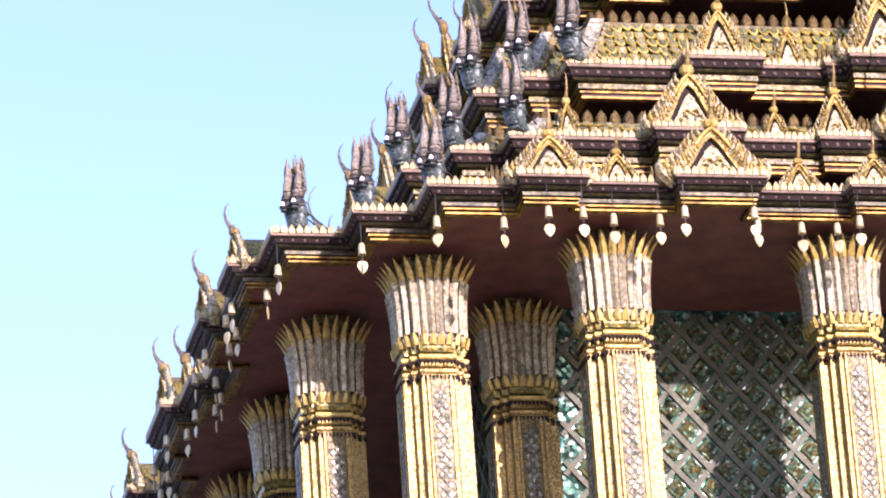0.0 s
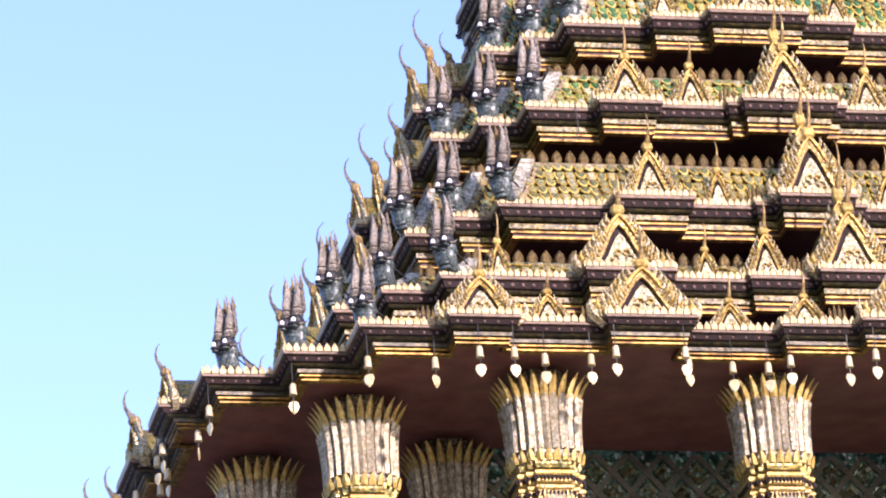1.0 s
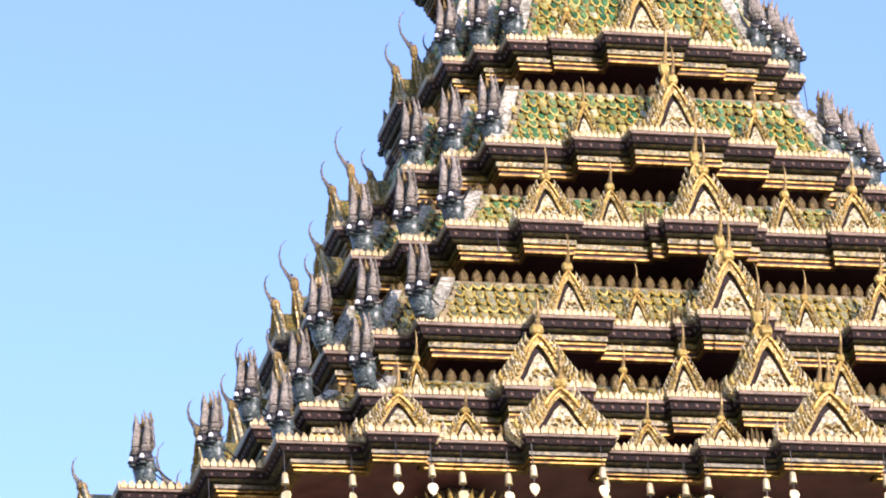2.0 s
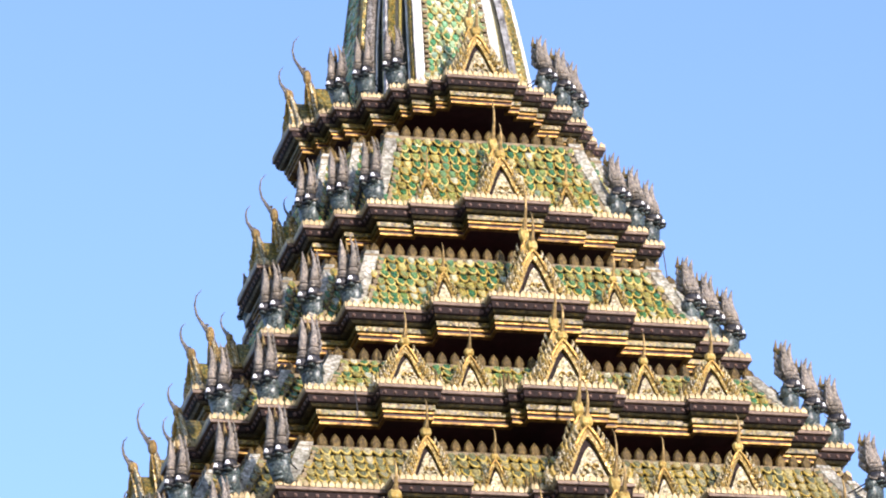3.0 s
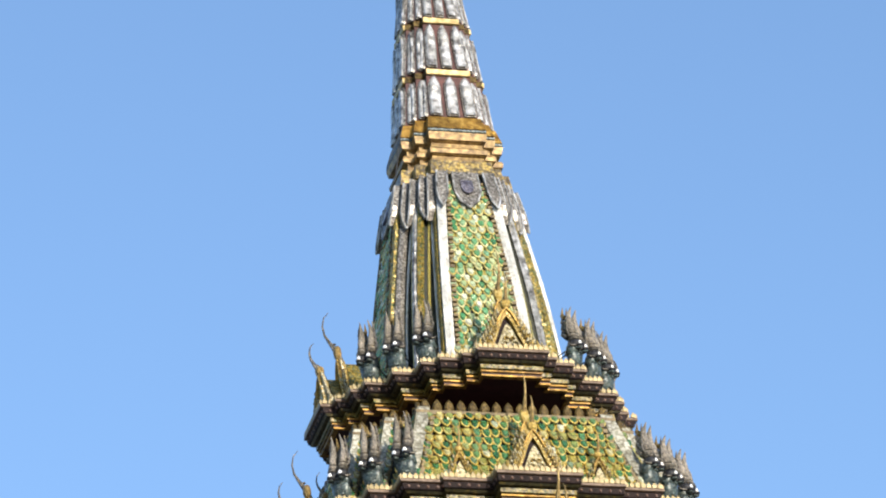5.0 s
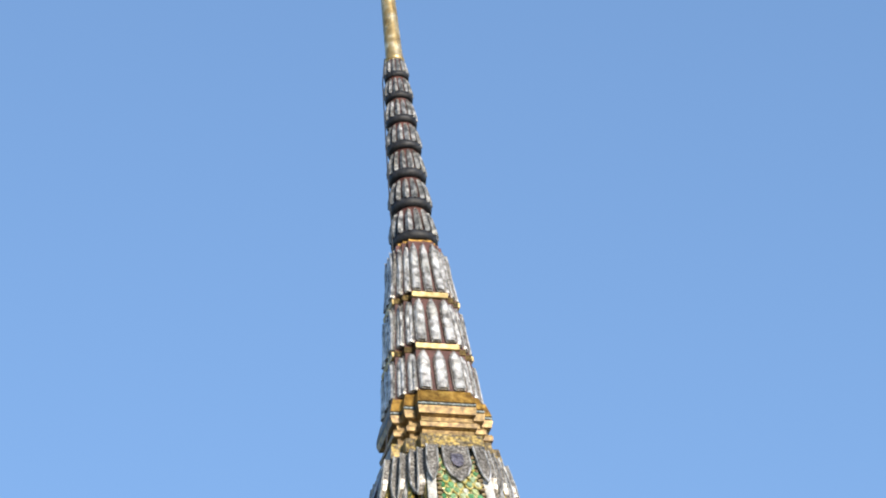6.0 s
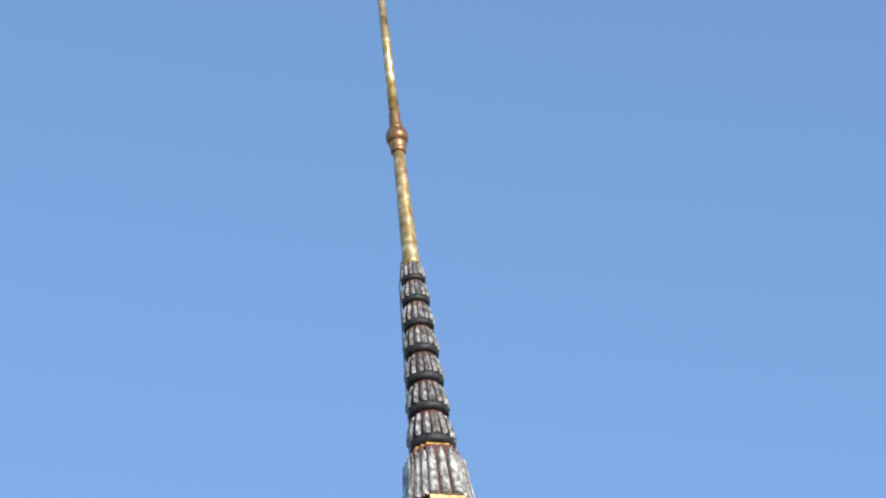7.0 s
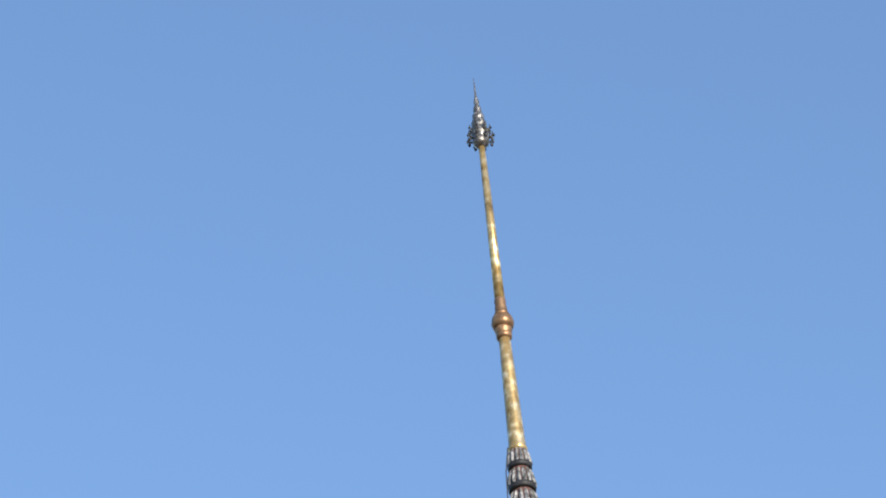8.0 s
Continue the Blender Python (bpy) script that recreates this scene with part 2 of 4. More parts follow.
LOBE = painted("dulled_mirror_facing", [(0.32, (0.114, 0.106, 0.0968)), (0.44, (0.317, 0.308, 0.29)), (0.56, (0.546, 0.537, 0.515)), (0.7, (0.704, 0.695, 0.678))], 0.24, 0.35, 11, 0.5, 0.35)
RING_GREY = painted("dark_silvered_petal", [(0.3, (0.07, 0.068, 0.065)), (0.48, (0.22, 0.215, 0.20)), (0.62, (0.42, 0.41, 0.39)), (0.75, (0.7, 0.69, 0.66))], 0.26, 0.35, 14, 0.4, 0.3)
BEAD = painted("red_brown_bead", [(0.3, (0.106, 0.0571, 0.0449)), (0.7, (0.204, 0.139, 0.114))], 0.35, 0.1, 20, 0.2, 0.3)
LEAF = painted("dull_gilded_leaf", [(0.3, (0.0266, 0.0174, 0.00402)), (0.5, (0.0914, 0.059, 0.0134)), (0.72, (0.19, 0.129, 0.0348))], 0.45, 0.25, 40, 0.6, 0.4)
CREST = painted("tan_grey_crest", [(0.3, (0.103, 0.0932, 0.0823)), (0.5, (0.234, 0.21, 0.178)), (0.7, (0.4, 0.344, 0.268))], 0.6, 0.05, 34, 0.7, 0.4)
BELL_METAL = painted("pale_gilded_metal", [(0.3, (0.493, 0.374, 0.17)), (0.7, (0.663, 0.578, 0.374))], 0.35, 0.3, 16, 0.1, 0.15)
WALL = mosaic("green_inlaid_wall", [(0.0, (0.018, 0.045, 0.033)), (0.5, (0.045, 0.15, 0.112)), (0.85, (0.12, 0.36, 0.285)), (1.0, (0.8, 0.8, 0.8))], 24, 0.2, 0.3, 0.5)
BLUE_PANEL = mosaic("violet_glass_mosaic", [(0.0, (0.0884, 0.0816, 0.122)), (1.0, (0.231, 0.224, 0.258))], 40, 0.3, 0.2, 0.15)
PAVING = painted("pale_stone_paving", [(0.3, (0.15, 0.14, 0.12)), (0.7, (0.25, 0.235, 0.21))], 0.7, 0.0, 1.5, 0.2, 0.25)
PLASTER = painted("weathered_stone_facing", [(0.3, (0.432, 0.384, 0.32)), (0.7, (0.528, 0.488, 0.424))], 0.7, 0.0, 4, 0.2, 0.2)
WIRE = painted("dark_wire", [(0.3, (0.034, 0.034, 0.034)), (0.7, (0.068, 0.068, 0.068))], 0.5, 0.5, 10, 0.0, 0.1)


# ------------------------------------------------------------------ mesh helpers
class Geo:
    """Vertices, faces and material slots of one mesh."""

    def __init__(self):
        self.v, self.f, self.m = [], [], []

    def add(self, verts, faces, slot=0, m=None):
        n = len(self.v)
        self.v += [tuple(m @ Vector(p)) for p in verts] if m is not None else [tuple(p) for p in verts]
        self.f += [tuple(i + n for i in f) for f in faces]
        self.m += [slot] * len(faces)
        return self

    def mesh(self, name, *mats, smooth=False):
        me = bpy.data.meshes.new(name)
        me.from_pydata(self.v, [], self.f)
        for mat in mats:
            me.materials.append(mat)
        me.polygons.foreach_set("material_index", self.m)
        bm = bmesh.new()
        bm.from_mesh(me)
        bmesh.ops.recalc_face_normals(bm, faces=bm.faces)
        bm.to_mesh(me)
        bm.free()
        if smooth:
            me.polygons.foreach_set("use_smooth", [True] * len(me.polygons))
        return me


def part(name, me, parent, label="", m=None, kind=""):
    ob = new(name, me)
    ob.parent = parent
    if m is not None:
        ob.matrix_basis = m
    return tagged(ob, label, kind=kind)


def loft(g, rings, slot=0, m=None, cap=(True, True)):
    n = len(rings[0])
    vs = [p for r in rings for p in r]
    fs = [(i * n + j, i * n + (j + 1) % n, (i + 1) * n + (j + 1) % n, (i + 1) * n + j)
          for i in range(len(rings) - 1) for j in range(n)]
    if cap[0]:
        fs.append(tuple(reversed(range(n))))
    if cap[1]:
        fs.append(tuple((len(rings) - 1) * n + j for j in range(n)))
    return g.add(vs, fs, slot, m)


def lathe(g, profile, n=16, slot=0, m=None):
    rings = [[(max(r, 1e-3) * math.cos(2 * math.pi * j / n), max(r, 1e-3) * math.sin(2 * math.pi * j / n), z) for j in range(n)]
             for r, z in profile]
    return loft(g, rings, slot, m)


def tube(g, pts, radii, n=6, slot=0, m=None, flat=1.0):
    pts = [Vector(p) for p in pts]
    rings = []
    for i, p in enumerate(pts):
        d = (pts[min(i + 1, len(pts) - 1)] - pts[max(i - 1, 0)]).normalized()
        side = d.cross(Vector((0, 1, 0.02)))
        side = side.normalized() if side.length > 1e-3 else Vector((1, 0, 0))
        up = d.cross(side).normalized()
        rings.append([p + side * (radii[i] * flat * math.cos(2 * math.pi * j / n)) + up * (radii[i] * math.sin(2 * math.pi * j / n)) for j in range(n)])
    return loft(g, rings, slot, m)


def box(g, x0, x1, y0, y1, z0, z1, slot=0, m=None, bev=0.0):
    b = bev
    rings = [[(x0 + i, y0 + i, z), (x1 - i, y0 + i, z), (x1 - i, y1 - i, z), (x0 + i, y1 - i, z)]
             for z, i in ((z0, b), (z0 + b, 0), (z1 - b, 0), (z1, b))] if b else \
            [[(x0, y0, z), (x1, y0, z), (x1, y1, z), (x0, y1, z)] for z in (z0, z1)]
    return loft(g, rings, slot, m)


def ball(g, c, rx, ry, rz, slot=0, m=None, n=8, k=6):
    rings = [[(c[0] + rx * math.sin(math.pi * (i + .02) / (k + .04)) * math.cos(2 * math.pi * j / n),
               c[1] + ry * math.sin(math.pi * (i + .02) / (k + .04)) * math.sin(2 * math.pi * j / n),
               c[2] - rz * math.cos(math.pi * i / k)) for j in range(n)] for i in range(k + 1)]
    return loft(g, rings, slot, m)


def plate(g, outline, y0, y1, slot=0, m=None):
    """An outline in x and z, as thick as from y0 to y1."""
    return loft(g, [[(x, y, z) for x, z in outline] for y in (y0, y1)], slot, m)


# ------------------------------------------------------------------ plan of the roof tiers
# eave height, front steps (half width, distance from the axis) out to the first corner, middle corner, size, corner statues (x, y, middle, height)
TIERS = [
    (15.78, [(0.56, 6.78), (1.27, 6.60), (2.10, 6.42), (2.97, 6.76), (3.75, 6.55), (4.42, 6.70), (5.19, 6.42)], 5.76, 1.12, (5.00, 6.08, 5.54, 0.80)),
    (16.94, [(0.38, 5.24), (1.02, 5.04), (1.78, 4.94), (2.68, 5.18), (4.03, 4.90)], 4.52, 1.0, (3.90, 4.83, 4.42, 0.80)),
    (18.14, [(0.40, 4.34), (0.58, 4.10), (1.22, 4.00), (2.04, 4.20), (3.16, 3.93)], 3.58, 1.0, (3.04, 3.86, 3.46, 0.85)),
    (19.42, [(0.50, 3.82), (0.63, 3.70), (1.30, 3.60), (1.97, 3.69), (2.67, 3.47)], 3.07, 1.0, (2.48, 3.25, 2.85, 0.87)),
    (20.76, [(0.535, 3.12), (1.10, 2.92), (1.98, 2.70)], 2.33, 1.0, (1.79, 2.46, 2.12, 0.86)),
    (22.33, [(0.48, 2.32), (1.02, 2.11), (1.47, 2.04)], 1.76, 0.95, (1.30, 1.87, 1.60, 0.82)),
    (24.09, [(0.41, 1.84), (0.54, 1.70), (0.77, 1.58), (0.95, 1.46)], 1.21, 0.9, (0.79, 1.30, 1.07, 0.80)),
]
# x, width, height of the small gables on each front
GABLES = [
    [(0, 1.0, 0.52), (1.0, 0.48, 0.30), (1.66, 0.46, 0.32), (2.57, 0.95, 0.52), (3.42, 0.46, 0.32), (4.08, 0.76, 0.42)],
    [(0, 0.85, 0.62), (0.80, 0.5, 0.44), (1.38, 0.34, 0.28), (2.28, 0.86, 0.56), (3.42, 0.28, 0.34)],
    [(0, 0.86, 0.64), (0.88, 0.40, 0.36), (1.63, 0.62, 0.50)],
    [(0, 0.80, 0.56), (0.93, 0.50, 0.42), (1.63, 0.66, 0.46)],
    [(0, 0.74, 0.60), (0.93, 0.40, 0.36)],
    [(0, 0.66, 0.54), (0.78, 0.37, 0.33)],
    [(0, 0.70, 0.56)],
]


def outline(steps, em, inset=0.0):
    """The redented plan, anticlockwise, drawn in by inset."""
    ec, ed = steps[-1]
    octant = []
    for i, (w, p) in enumerate(steps):
        if i + 1 == len(steps):
            octant.append((w - inset, p - inset))
            break
        after = steps[i + 1][1]
        x = w - inset * (0.45 if p > after else -0.45)   # step sides draw in a little too
        octant += [(x, p - inset), (x, after - inset)]
    corner = [(ec - inset, em - inset), (em - inset, em - inset), (em - inset, ec - inset)]
    quad = octant + corner + [(y, x) for x, y in reversed(octant)]
    ring = []
    for k in range(4):
        # front right quarter turned by k right angles; quarter runs from the front to the right side
        for x, y in quad:
            a, b = x, -y
            for _ in range(k):
                a, b = -b, a
            ring.append((a, b))
    return ring


def plain_outline(c, d, e):
    """The plan with its three corners only."""
    quad = [(c, -d), (c, -e), (e, -e), (e, -c), (d, -c)]
    ring = []
    for k in range(4):
        for a, b in quad:
            for _ in range(k):
                a, b = -b, a
            ring.append((a, b))
    return ring


def at(ring, z):
    return [(x, y, z) for x, y in ring]


def quarter(k):
    return Matrix.Rotation(k * math.pi / 2, 4, "Z")


# ------------------------------------------------------------------ ground and platform
ground = tagged(new("ground", Geo().add([(-3000, -3000, 0), (3000, -3000, 0), (3000, 3000, 0), (-3000, 3000, 0)], [(0, 1, 2, 3)]).mesh("ground", PAVING)),
                "pale stone paving of the temple court", "paving", kind="structure")
g = Geo()
for i in range(4):
    r = 12.5 - i * 1.1
    loft(g, [at([(-r, -r), (r, -r), (r, r), (-r, r)], z) for z in (i * 1.4 + 0.004, i * 1.4 + 1.3)])
    r += 0.12
    loft(g, [at([(-r, -r), (r, -r), (r, r), (-r, r)], z) for z in (i * 1.4 + 1.3, i * 1.4 + 1.404)])
terrace = tagged(new("terrace", g.mesh("terrace", PLASTER)), "stepped weathered stone terrace under the temple", "terrace", kind="structure")
FLOOR = 5.6

CEIL = 15.62 + UP
g = Geo()
s0 = TIERS[0]
loft(g, [at(outline(s0[1], s0[2], 0.22), CEIL), at(outline(s0[1], s0[2], 0.22), CEIL + 0.06)])
ceiling = tagged(new("ceiling", g.mesh("ceiling", SOFFIT)), "dark red painted ceiling under the eaves", "ceiling", kind="structure")

CELLA = 3.78
g = Geo()
for k in range(4):
    box(g, -CELLA, CELLA - 0.3, -CELLA, -CELLA + 0.3, FLOOR, CEIL - 0.003, 0, quarter(k))
wall = tagged(new("wall_cella", g.mesh("wall_cella", WALL)), "dark inlaid wall of the inner chamber", "wall", kind="structure")


# ------------------------------------------------------------------ roof tiers
def segments(ring):
    return [(Vector((*ring[i], 0)), Vector((*ring[(i + 1) % len(ring)], 0))) for i in range(len(ring))]


def merge(g, me, m):
    n = len(g.v)
    g.v += [tuple(m @ v.co) for v in me.vertices]
    g.f += [tuple(i + n for i in p.vertices) for p in me.polygons]
    g.m += [p.material_index for p in me.polygons]


def tooth_mesh(s):
    g = Geo()
    w = 0.026 * s
    loft(g, [[(-w, -.012, 0), (w, -.012, 0), (w, .012, 0), (-w, .012, 0)],
             [(-w, -.016, .032 * s), (w, -.016, .032 * s), (w, .012, .032 * s), (-w, .012, .032 * s)],
             [(-w * .15, -.006, .072 * s), (w * .15, -.006, .072 * s), (w * .15, .008, .072 * s), (-w * .15, .008, .072 * s)]])
    return g.mesh("tooth", TOOTH)


def leaf_mesh(s):
    g = Geo()
    w, h = 0.054 * s, 0.16 * s
    out = [(-w * .75, 0), (w * .75, 0), (w, h * .4), (w * .7, h * .72), (0, h), (-w * .7, h * .72), (-w, h * .4)]
    loft(g, [[(x, -.025, z) for x, z in [(a * .7, .12 * h + b * .72) for a, b in out]], [(x, -.01, z) for x, z in out], [(x, .02, z) for x, z in out]])
    return g.mesh("frieze_leaf", LEAF)


def tile_mesh(w, h, top=None, rim=None, inner=0.74):
    g = Geo()
    w *= 0.94
    arc = [(-w / 2, 0), (-w / 2, -h * .5), (-w * .3, -h * .82), (0, -h), (w * .3, -h * .82), (w / 2, -h * .5), (w / 2, 0)]
    rise = lambda z: 0.027 * -z / h
    loft(g, [[(x, z, 0.002 + rise(z)) for x, z in arc], [(x, z, 0.016 + rise(z)) for x, z in arc]], 1)
    pad = [(x * inner, z * (inner + .06) - h * .03) for x, z in arc]
    loft(g, [[(x, z, 0.016 + rise(z)) for x, z in arc], [(x, z, 0.022 + rise(z)) for x, z in pad]], 1, cap=(False, False))
    loft(g, [[(x, z, 0.022 + rise(z)) for x, z in pad], [(x * .7, z * .74 - h * .08, 0.036 + rise(z)) for x, z in pad]], 0, cap=(False, True))
    return g.mesh("roof_tile", top or TILE, rim or TILE_RIM)


def near(p):
    """The front and its left corner: where pieces stand as objects of their own."""
    return p.y < -0.85 * abs(p.x)


NECKS = []
for k, (z, steps, em, s, statue) in enumerate(TIERS):
    z += UP
    tier = tagged(new("roof_tier"), "tier of a stepped temple roof with gilded cornice and glazed tiles", "roof", group="stepped roof tiers")
    ec, ed = steps[-1]
    v = s * 0.82 if k else 0.58        # the lowest eave is shallower
    # slab with its mouldings, from the top edge down
    def band(name, rows, mat, label=""):
        g = Geo()
        back = max(i for i, h in rows) + 0.05
        loop = rows + [(back, rows[-1][1]), (back, rows[0][1])]
        loft(g, [at(outline(steps, em, i * s), z + h * v) for i, h in loop + loop[:1]], cap=(False, False))
        return part(name, g.mesh(name, mat), tier, label)
    band("eave_edge", [(0.02, 0.012), (0.0, 0.0), (0.0, -0.035), (0.02, -0.045)], PINK, "pale pink eave edge")
    band("fascia", [(0.035, -0.046), (0.03, -0.06), (0.045, -0.125), (0.06, -0.135)], FASCIA, "red-brown fascia")
    band("upper_moulding", [(0.075, -0.136), (0.06, -0.145), (0.085, -0.17), (0.10, -0.175)], DARK)
    band("glass_band", [(0.14, -0.176), (0.13, -0.19), (0.13, -0.25), (0.15, -0.26)], BAND if k else DARK)
    band("gold_moulding", [(0.165, -0.267), (0.15, -0.273), (0.15, -0.296), (0.165, -0.302)], GOLD_BAR)
    band("groove", [(0.195, -0.303), (0.195, -0.328)], FASCIA)
    band("lower_gold_moulding", [(0.175, -0.329), (0.165, -0.334), (0.165, -0.36), (0.185, -0.368)], GOLD_BAR)
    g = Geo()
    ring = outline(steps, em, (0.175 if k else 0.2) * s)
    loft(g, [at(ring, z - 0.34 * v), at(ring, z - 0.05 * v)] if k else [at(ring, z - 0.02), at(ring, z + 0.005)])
    part("underside", g.mesh("underside", NECK), tier, "red underside of the eave, shade darkened into its colour")
    # beads under the edge
    g = Geo()
    for a, b in segments(outline(steps, em, 0.04 * s)):
        n = max(1, round((b - a).length / (0.105 * s)))
        for i in range(n):
            c = a.lerp(b, (i + .5) / n)
            ball(g, (c.x, c.y, z - 0.09 * v), .028 * v, .028 * v, .026 * v, n=6, k=4)
    part("bead", g.mesh("bead", BEAD), tier, "red-brown beads under the eave", kind="stuff")
    # edge teeth
    tooth, g = tooth_mesh(s), Geo()
    count = 0
    for a, b in segments(outline(steps, em, 0.015)):
        d = b - a
        n = max(1, round(d.length / (0.064 * s)))
        turn = Matrix.Rotation(math.atan2(d.y, d.x), 4, "Z")
        for i in range(n):
            c = a.lerp(b, (i + .5) / n)
            m = Matrix.Translation((c.x, c.y, z + 0.008)) @ turn
            if near(c) and count < 165:
                part("edge_tooth", tooth, tier, m=m)
                count += 1
            else:
                g.add([v.co for v in tooth.vertices], [tuple(p.vertices) for p in tooth.polygons], 0, m)
    part("far_edge_teeth", g.mesh("far_edge_teeth", TOOTH), tier, kind="stuff")
    # neck wall below, down to the slope of the tier beneath
    if k:
        zb = TIERS[k - 1][0] + UP + 0.1
        ins = 0.6 * s
        # the wall's colour carries the shade of the eave above
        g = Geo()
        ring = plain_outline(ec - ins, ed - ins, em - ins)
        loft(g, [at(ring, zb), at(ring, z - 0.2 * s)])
        part("neck_wall", g.mesh("neck_wall", NECK), tier, "recessed red wall, eave shade darkened into its colour")
        NECKS.append((ec - ins, ed - ins, em - ins, z - 0.54 * s))
    tier["size"] = s

# slopes
BELL = (0.74, 1.02, 0.9, 24.62 + UP)
NECKS.append(BELL)
tier_objects = [o for o in scene.objects if o.name.startswith("roof_tier")]
tier_objects.sort(key=lambda o: o.name)
for k, tier in enumerate(tier_objects):
    del tier["size"]
    z, steps, em, s, statue = TIERS[k]
    z += UP
    ec, ed = steps[-1]
    nc, nd, ne, nz = NECKS[k]
    i0 = 0.07
    low = (ec - i0, ed - i0, em - i0)
    if k == 6:
        nz = z + 0.12
    else:
        # a short steep skirt with a leaf parapet; the next wall rises further in
        D = 0.32
        nc, nd, ne = (a - D for a in low)
        z1, steps1, em1, s1, statue1 = TIERS[k + 1]
        bar = (z1 + UP - 0.30, steps1[-1][1] - 0.165)
        nz = max(bar[0] - (0.42 * (nd - bar[1]) + 0.075) / 0.9 - 0.19, z + 0.06)
    g = Geo()
    curve = [(0, 0), (0.35, 0.3), (0.7, 0.66), (1, 1)]
    loft(g, [at(plain_outline(*[a + (b - a) * f for a, b in zip(low, (nc, nd, ne))]), z + 0.01 + (nz - z) * h) for f, h in curve])
    slope = part("roof_slope", g.mesh("roof_slope", ROOF_BED), tier, "green glazed roof slope")
    rise, run = nz - z, low[1] - nd
    length = math.hypot(rise, run)
    if k < 6:
        # tiles on the four main faces
        rows = max(4, round(length / 0.105))
        tw, th = 0.108, length / rows * 1.4
        glaze = TILE_DULL if k < 3 else TILE      # the lower tiers are more weathered
        tile, far = tile_mesh(tw, th, glaze), Geo()
        count = 0
        for face in range(4):
            for r in range(rows):
                f = (r + 1) / rows
                hf = np.interp(f, [c[0] for c in curve], [c[1] for c in curve])
                y, zz = low[1] + (nd - low[1]) * f, z + 0.012 + rise * hf
                half = low[0] + (nc - low[0]) * f - 0.09
                f2 = max(0, f - 0.12)
                h2 = np.interp(f2, [c[0] for c in curve], [c[1] for c in curve])
                tilt = math.atan2(rise * (hf - h2), run * (f - f2))
                n = int(2 * half / tw)
                for i in range(n + r % 2):
                    x = (i - (n + r % 2 - 1) / 2) * tw
                    if abs(x) > half:
                        continue
                    m = quarter(face) @ Matrix.Translation((x, -y, zz)) @ Matrix.Rotation(tilt + random.uniform(-.15, .15), 4, "X") @ Matrix.Rotation(random.uniform(-.14, .14), 4, "Y") @ Matrix.Rotation(random.uniform(-.09, .09), 4, "Z")
                    if face == 0 and count < 220:
                        part("roof_tile", tile, slope, m=m)
                        count += 1
                    else:
                        merge(far, tile, m)
        # and on the small facets of the corners
        for face in range(4):
            for side in (-1, 1):
                for r in range(rows):
                    f = (r + 1) / rows
                    hf = np.interp(f, [c[0] for c in curve], [c[1] for c in curve])
                    c0, d0, e0 = (a + (b - a) * f for a, b in zip(low, (nc, nd, ne)))
                    for x0, x1, y0 in ((c0, e0, e0), (e0, d0, c0)):
                        n = max(1, int((x1 - x0) / tw))
                        for i in range(n):
                            x = side * (x0 + (i + .5) * (x1 - x0) / n)
                            merge(far, tile, quarter(face) @ Matrix.Translation((x, -y0, z + 0.012 + rise * hf)) @ Matrix.Rotation(math.atan2(rise, run) + random.uniform(-.1, .1), 4, "X") @ Matrix.Rotation(random.uniform(-.1, .1), 4, "Y"))
        part("far_roof_tiles", far.mesh("far_roof_tiles", glaze, TILE_RIM), slope, kind="stuff")
        # silvered hip borders down the edge of every front-facing piece, with studs along the inner side
        for face in range(4):
            for side in (-1, 1):
                for xi, yi, w in ((0, 1, .14), (2, 2, .10), (1, 0, .10)):
                    g, studs = Geo(), Geo()
                    prof = []
                    ends = (nc, nd, ne)
                    for f, h in curve:
                        x = (low[xi] + (ends[xi] - low[xi]) * f) * side
                        y = -(low[yi] + (ends[yi] - low[yi]) * f)
                        zz = z + 0.01 + rise * h
                        prof.append([(x - side * (w - .02), y - 0.01, zz + 0.012), (x + side * 0.02, y - 0.01, zz + 0.012), (x + side * 0.02, y - 0.02, zz + 0.055), (x - side * (w - .02), y - 0.02, zz + 0.055)])
                    loft(g, prof, 0, quarter(face))
                    part("hip_border", g.mesh("hip_border", GREEN_GOLD if face % 2 else HIP), slope, "green and gold glass hip border" if face % 2 else "grey mirror-glass hip border")
                    n = max(4, round(length / 0.07))
                    for i in range(n):
                        f = (i + .5) / n
                        h = float(np.interp(f, [c[0] for c in curve], [c[1] for c in curve]))
                        x = (low[xi] + (ends[xi] - low[xi]) * f - w - .015) * side
                        y = -(low[yi] + (ends[yi] - low[yi]) * f)
                        box(studs, x - .024, x + .024, y - .045, y + .01, z + .01 + rise * h - .018, z + .01 + rise * h + .03, 0, quarter(face))
                    part("studded_border", studs.mesh("studded_border", STUD), slope, "dull yellow-brown glazed studs", kind="stuff")
        # upright leaves along the foot of the next wall
        if k == 0:
            continue
        g = Geo()
        loft(g, [at(plain_outline(nc + o, nd + o, ne + o), nz + h) for o, h in ((.0, -.03), (.045, -.02), (.05, .012), (.03, .022), (-.05, .022))])
        part("ledge", g.mesh("ledge", STUD), tier, "narrow grey-brown ledge over the tiles")
        leaf, far, count = leaf_mesh(1.0), Geo(), 0
        for a, b in segments(plain_outline(nc - 0.01, nd - 0.01, ne - 0.01)):
            d = b - a
            n = max(1, round(d.length / 0.138))
            turn = Matrix.Rotation(math.atan2(d.y, d.x), 4, "Z")
            for i in range(n):
                c = a.lerp(b, (i + .5) / n)
                m = Matrix.Translation((c.x, c.y, nz + 0.015)) @ turn
                if near(c) and count < 300:
                    part("frieze_leaf", leaf, tier, m=m)
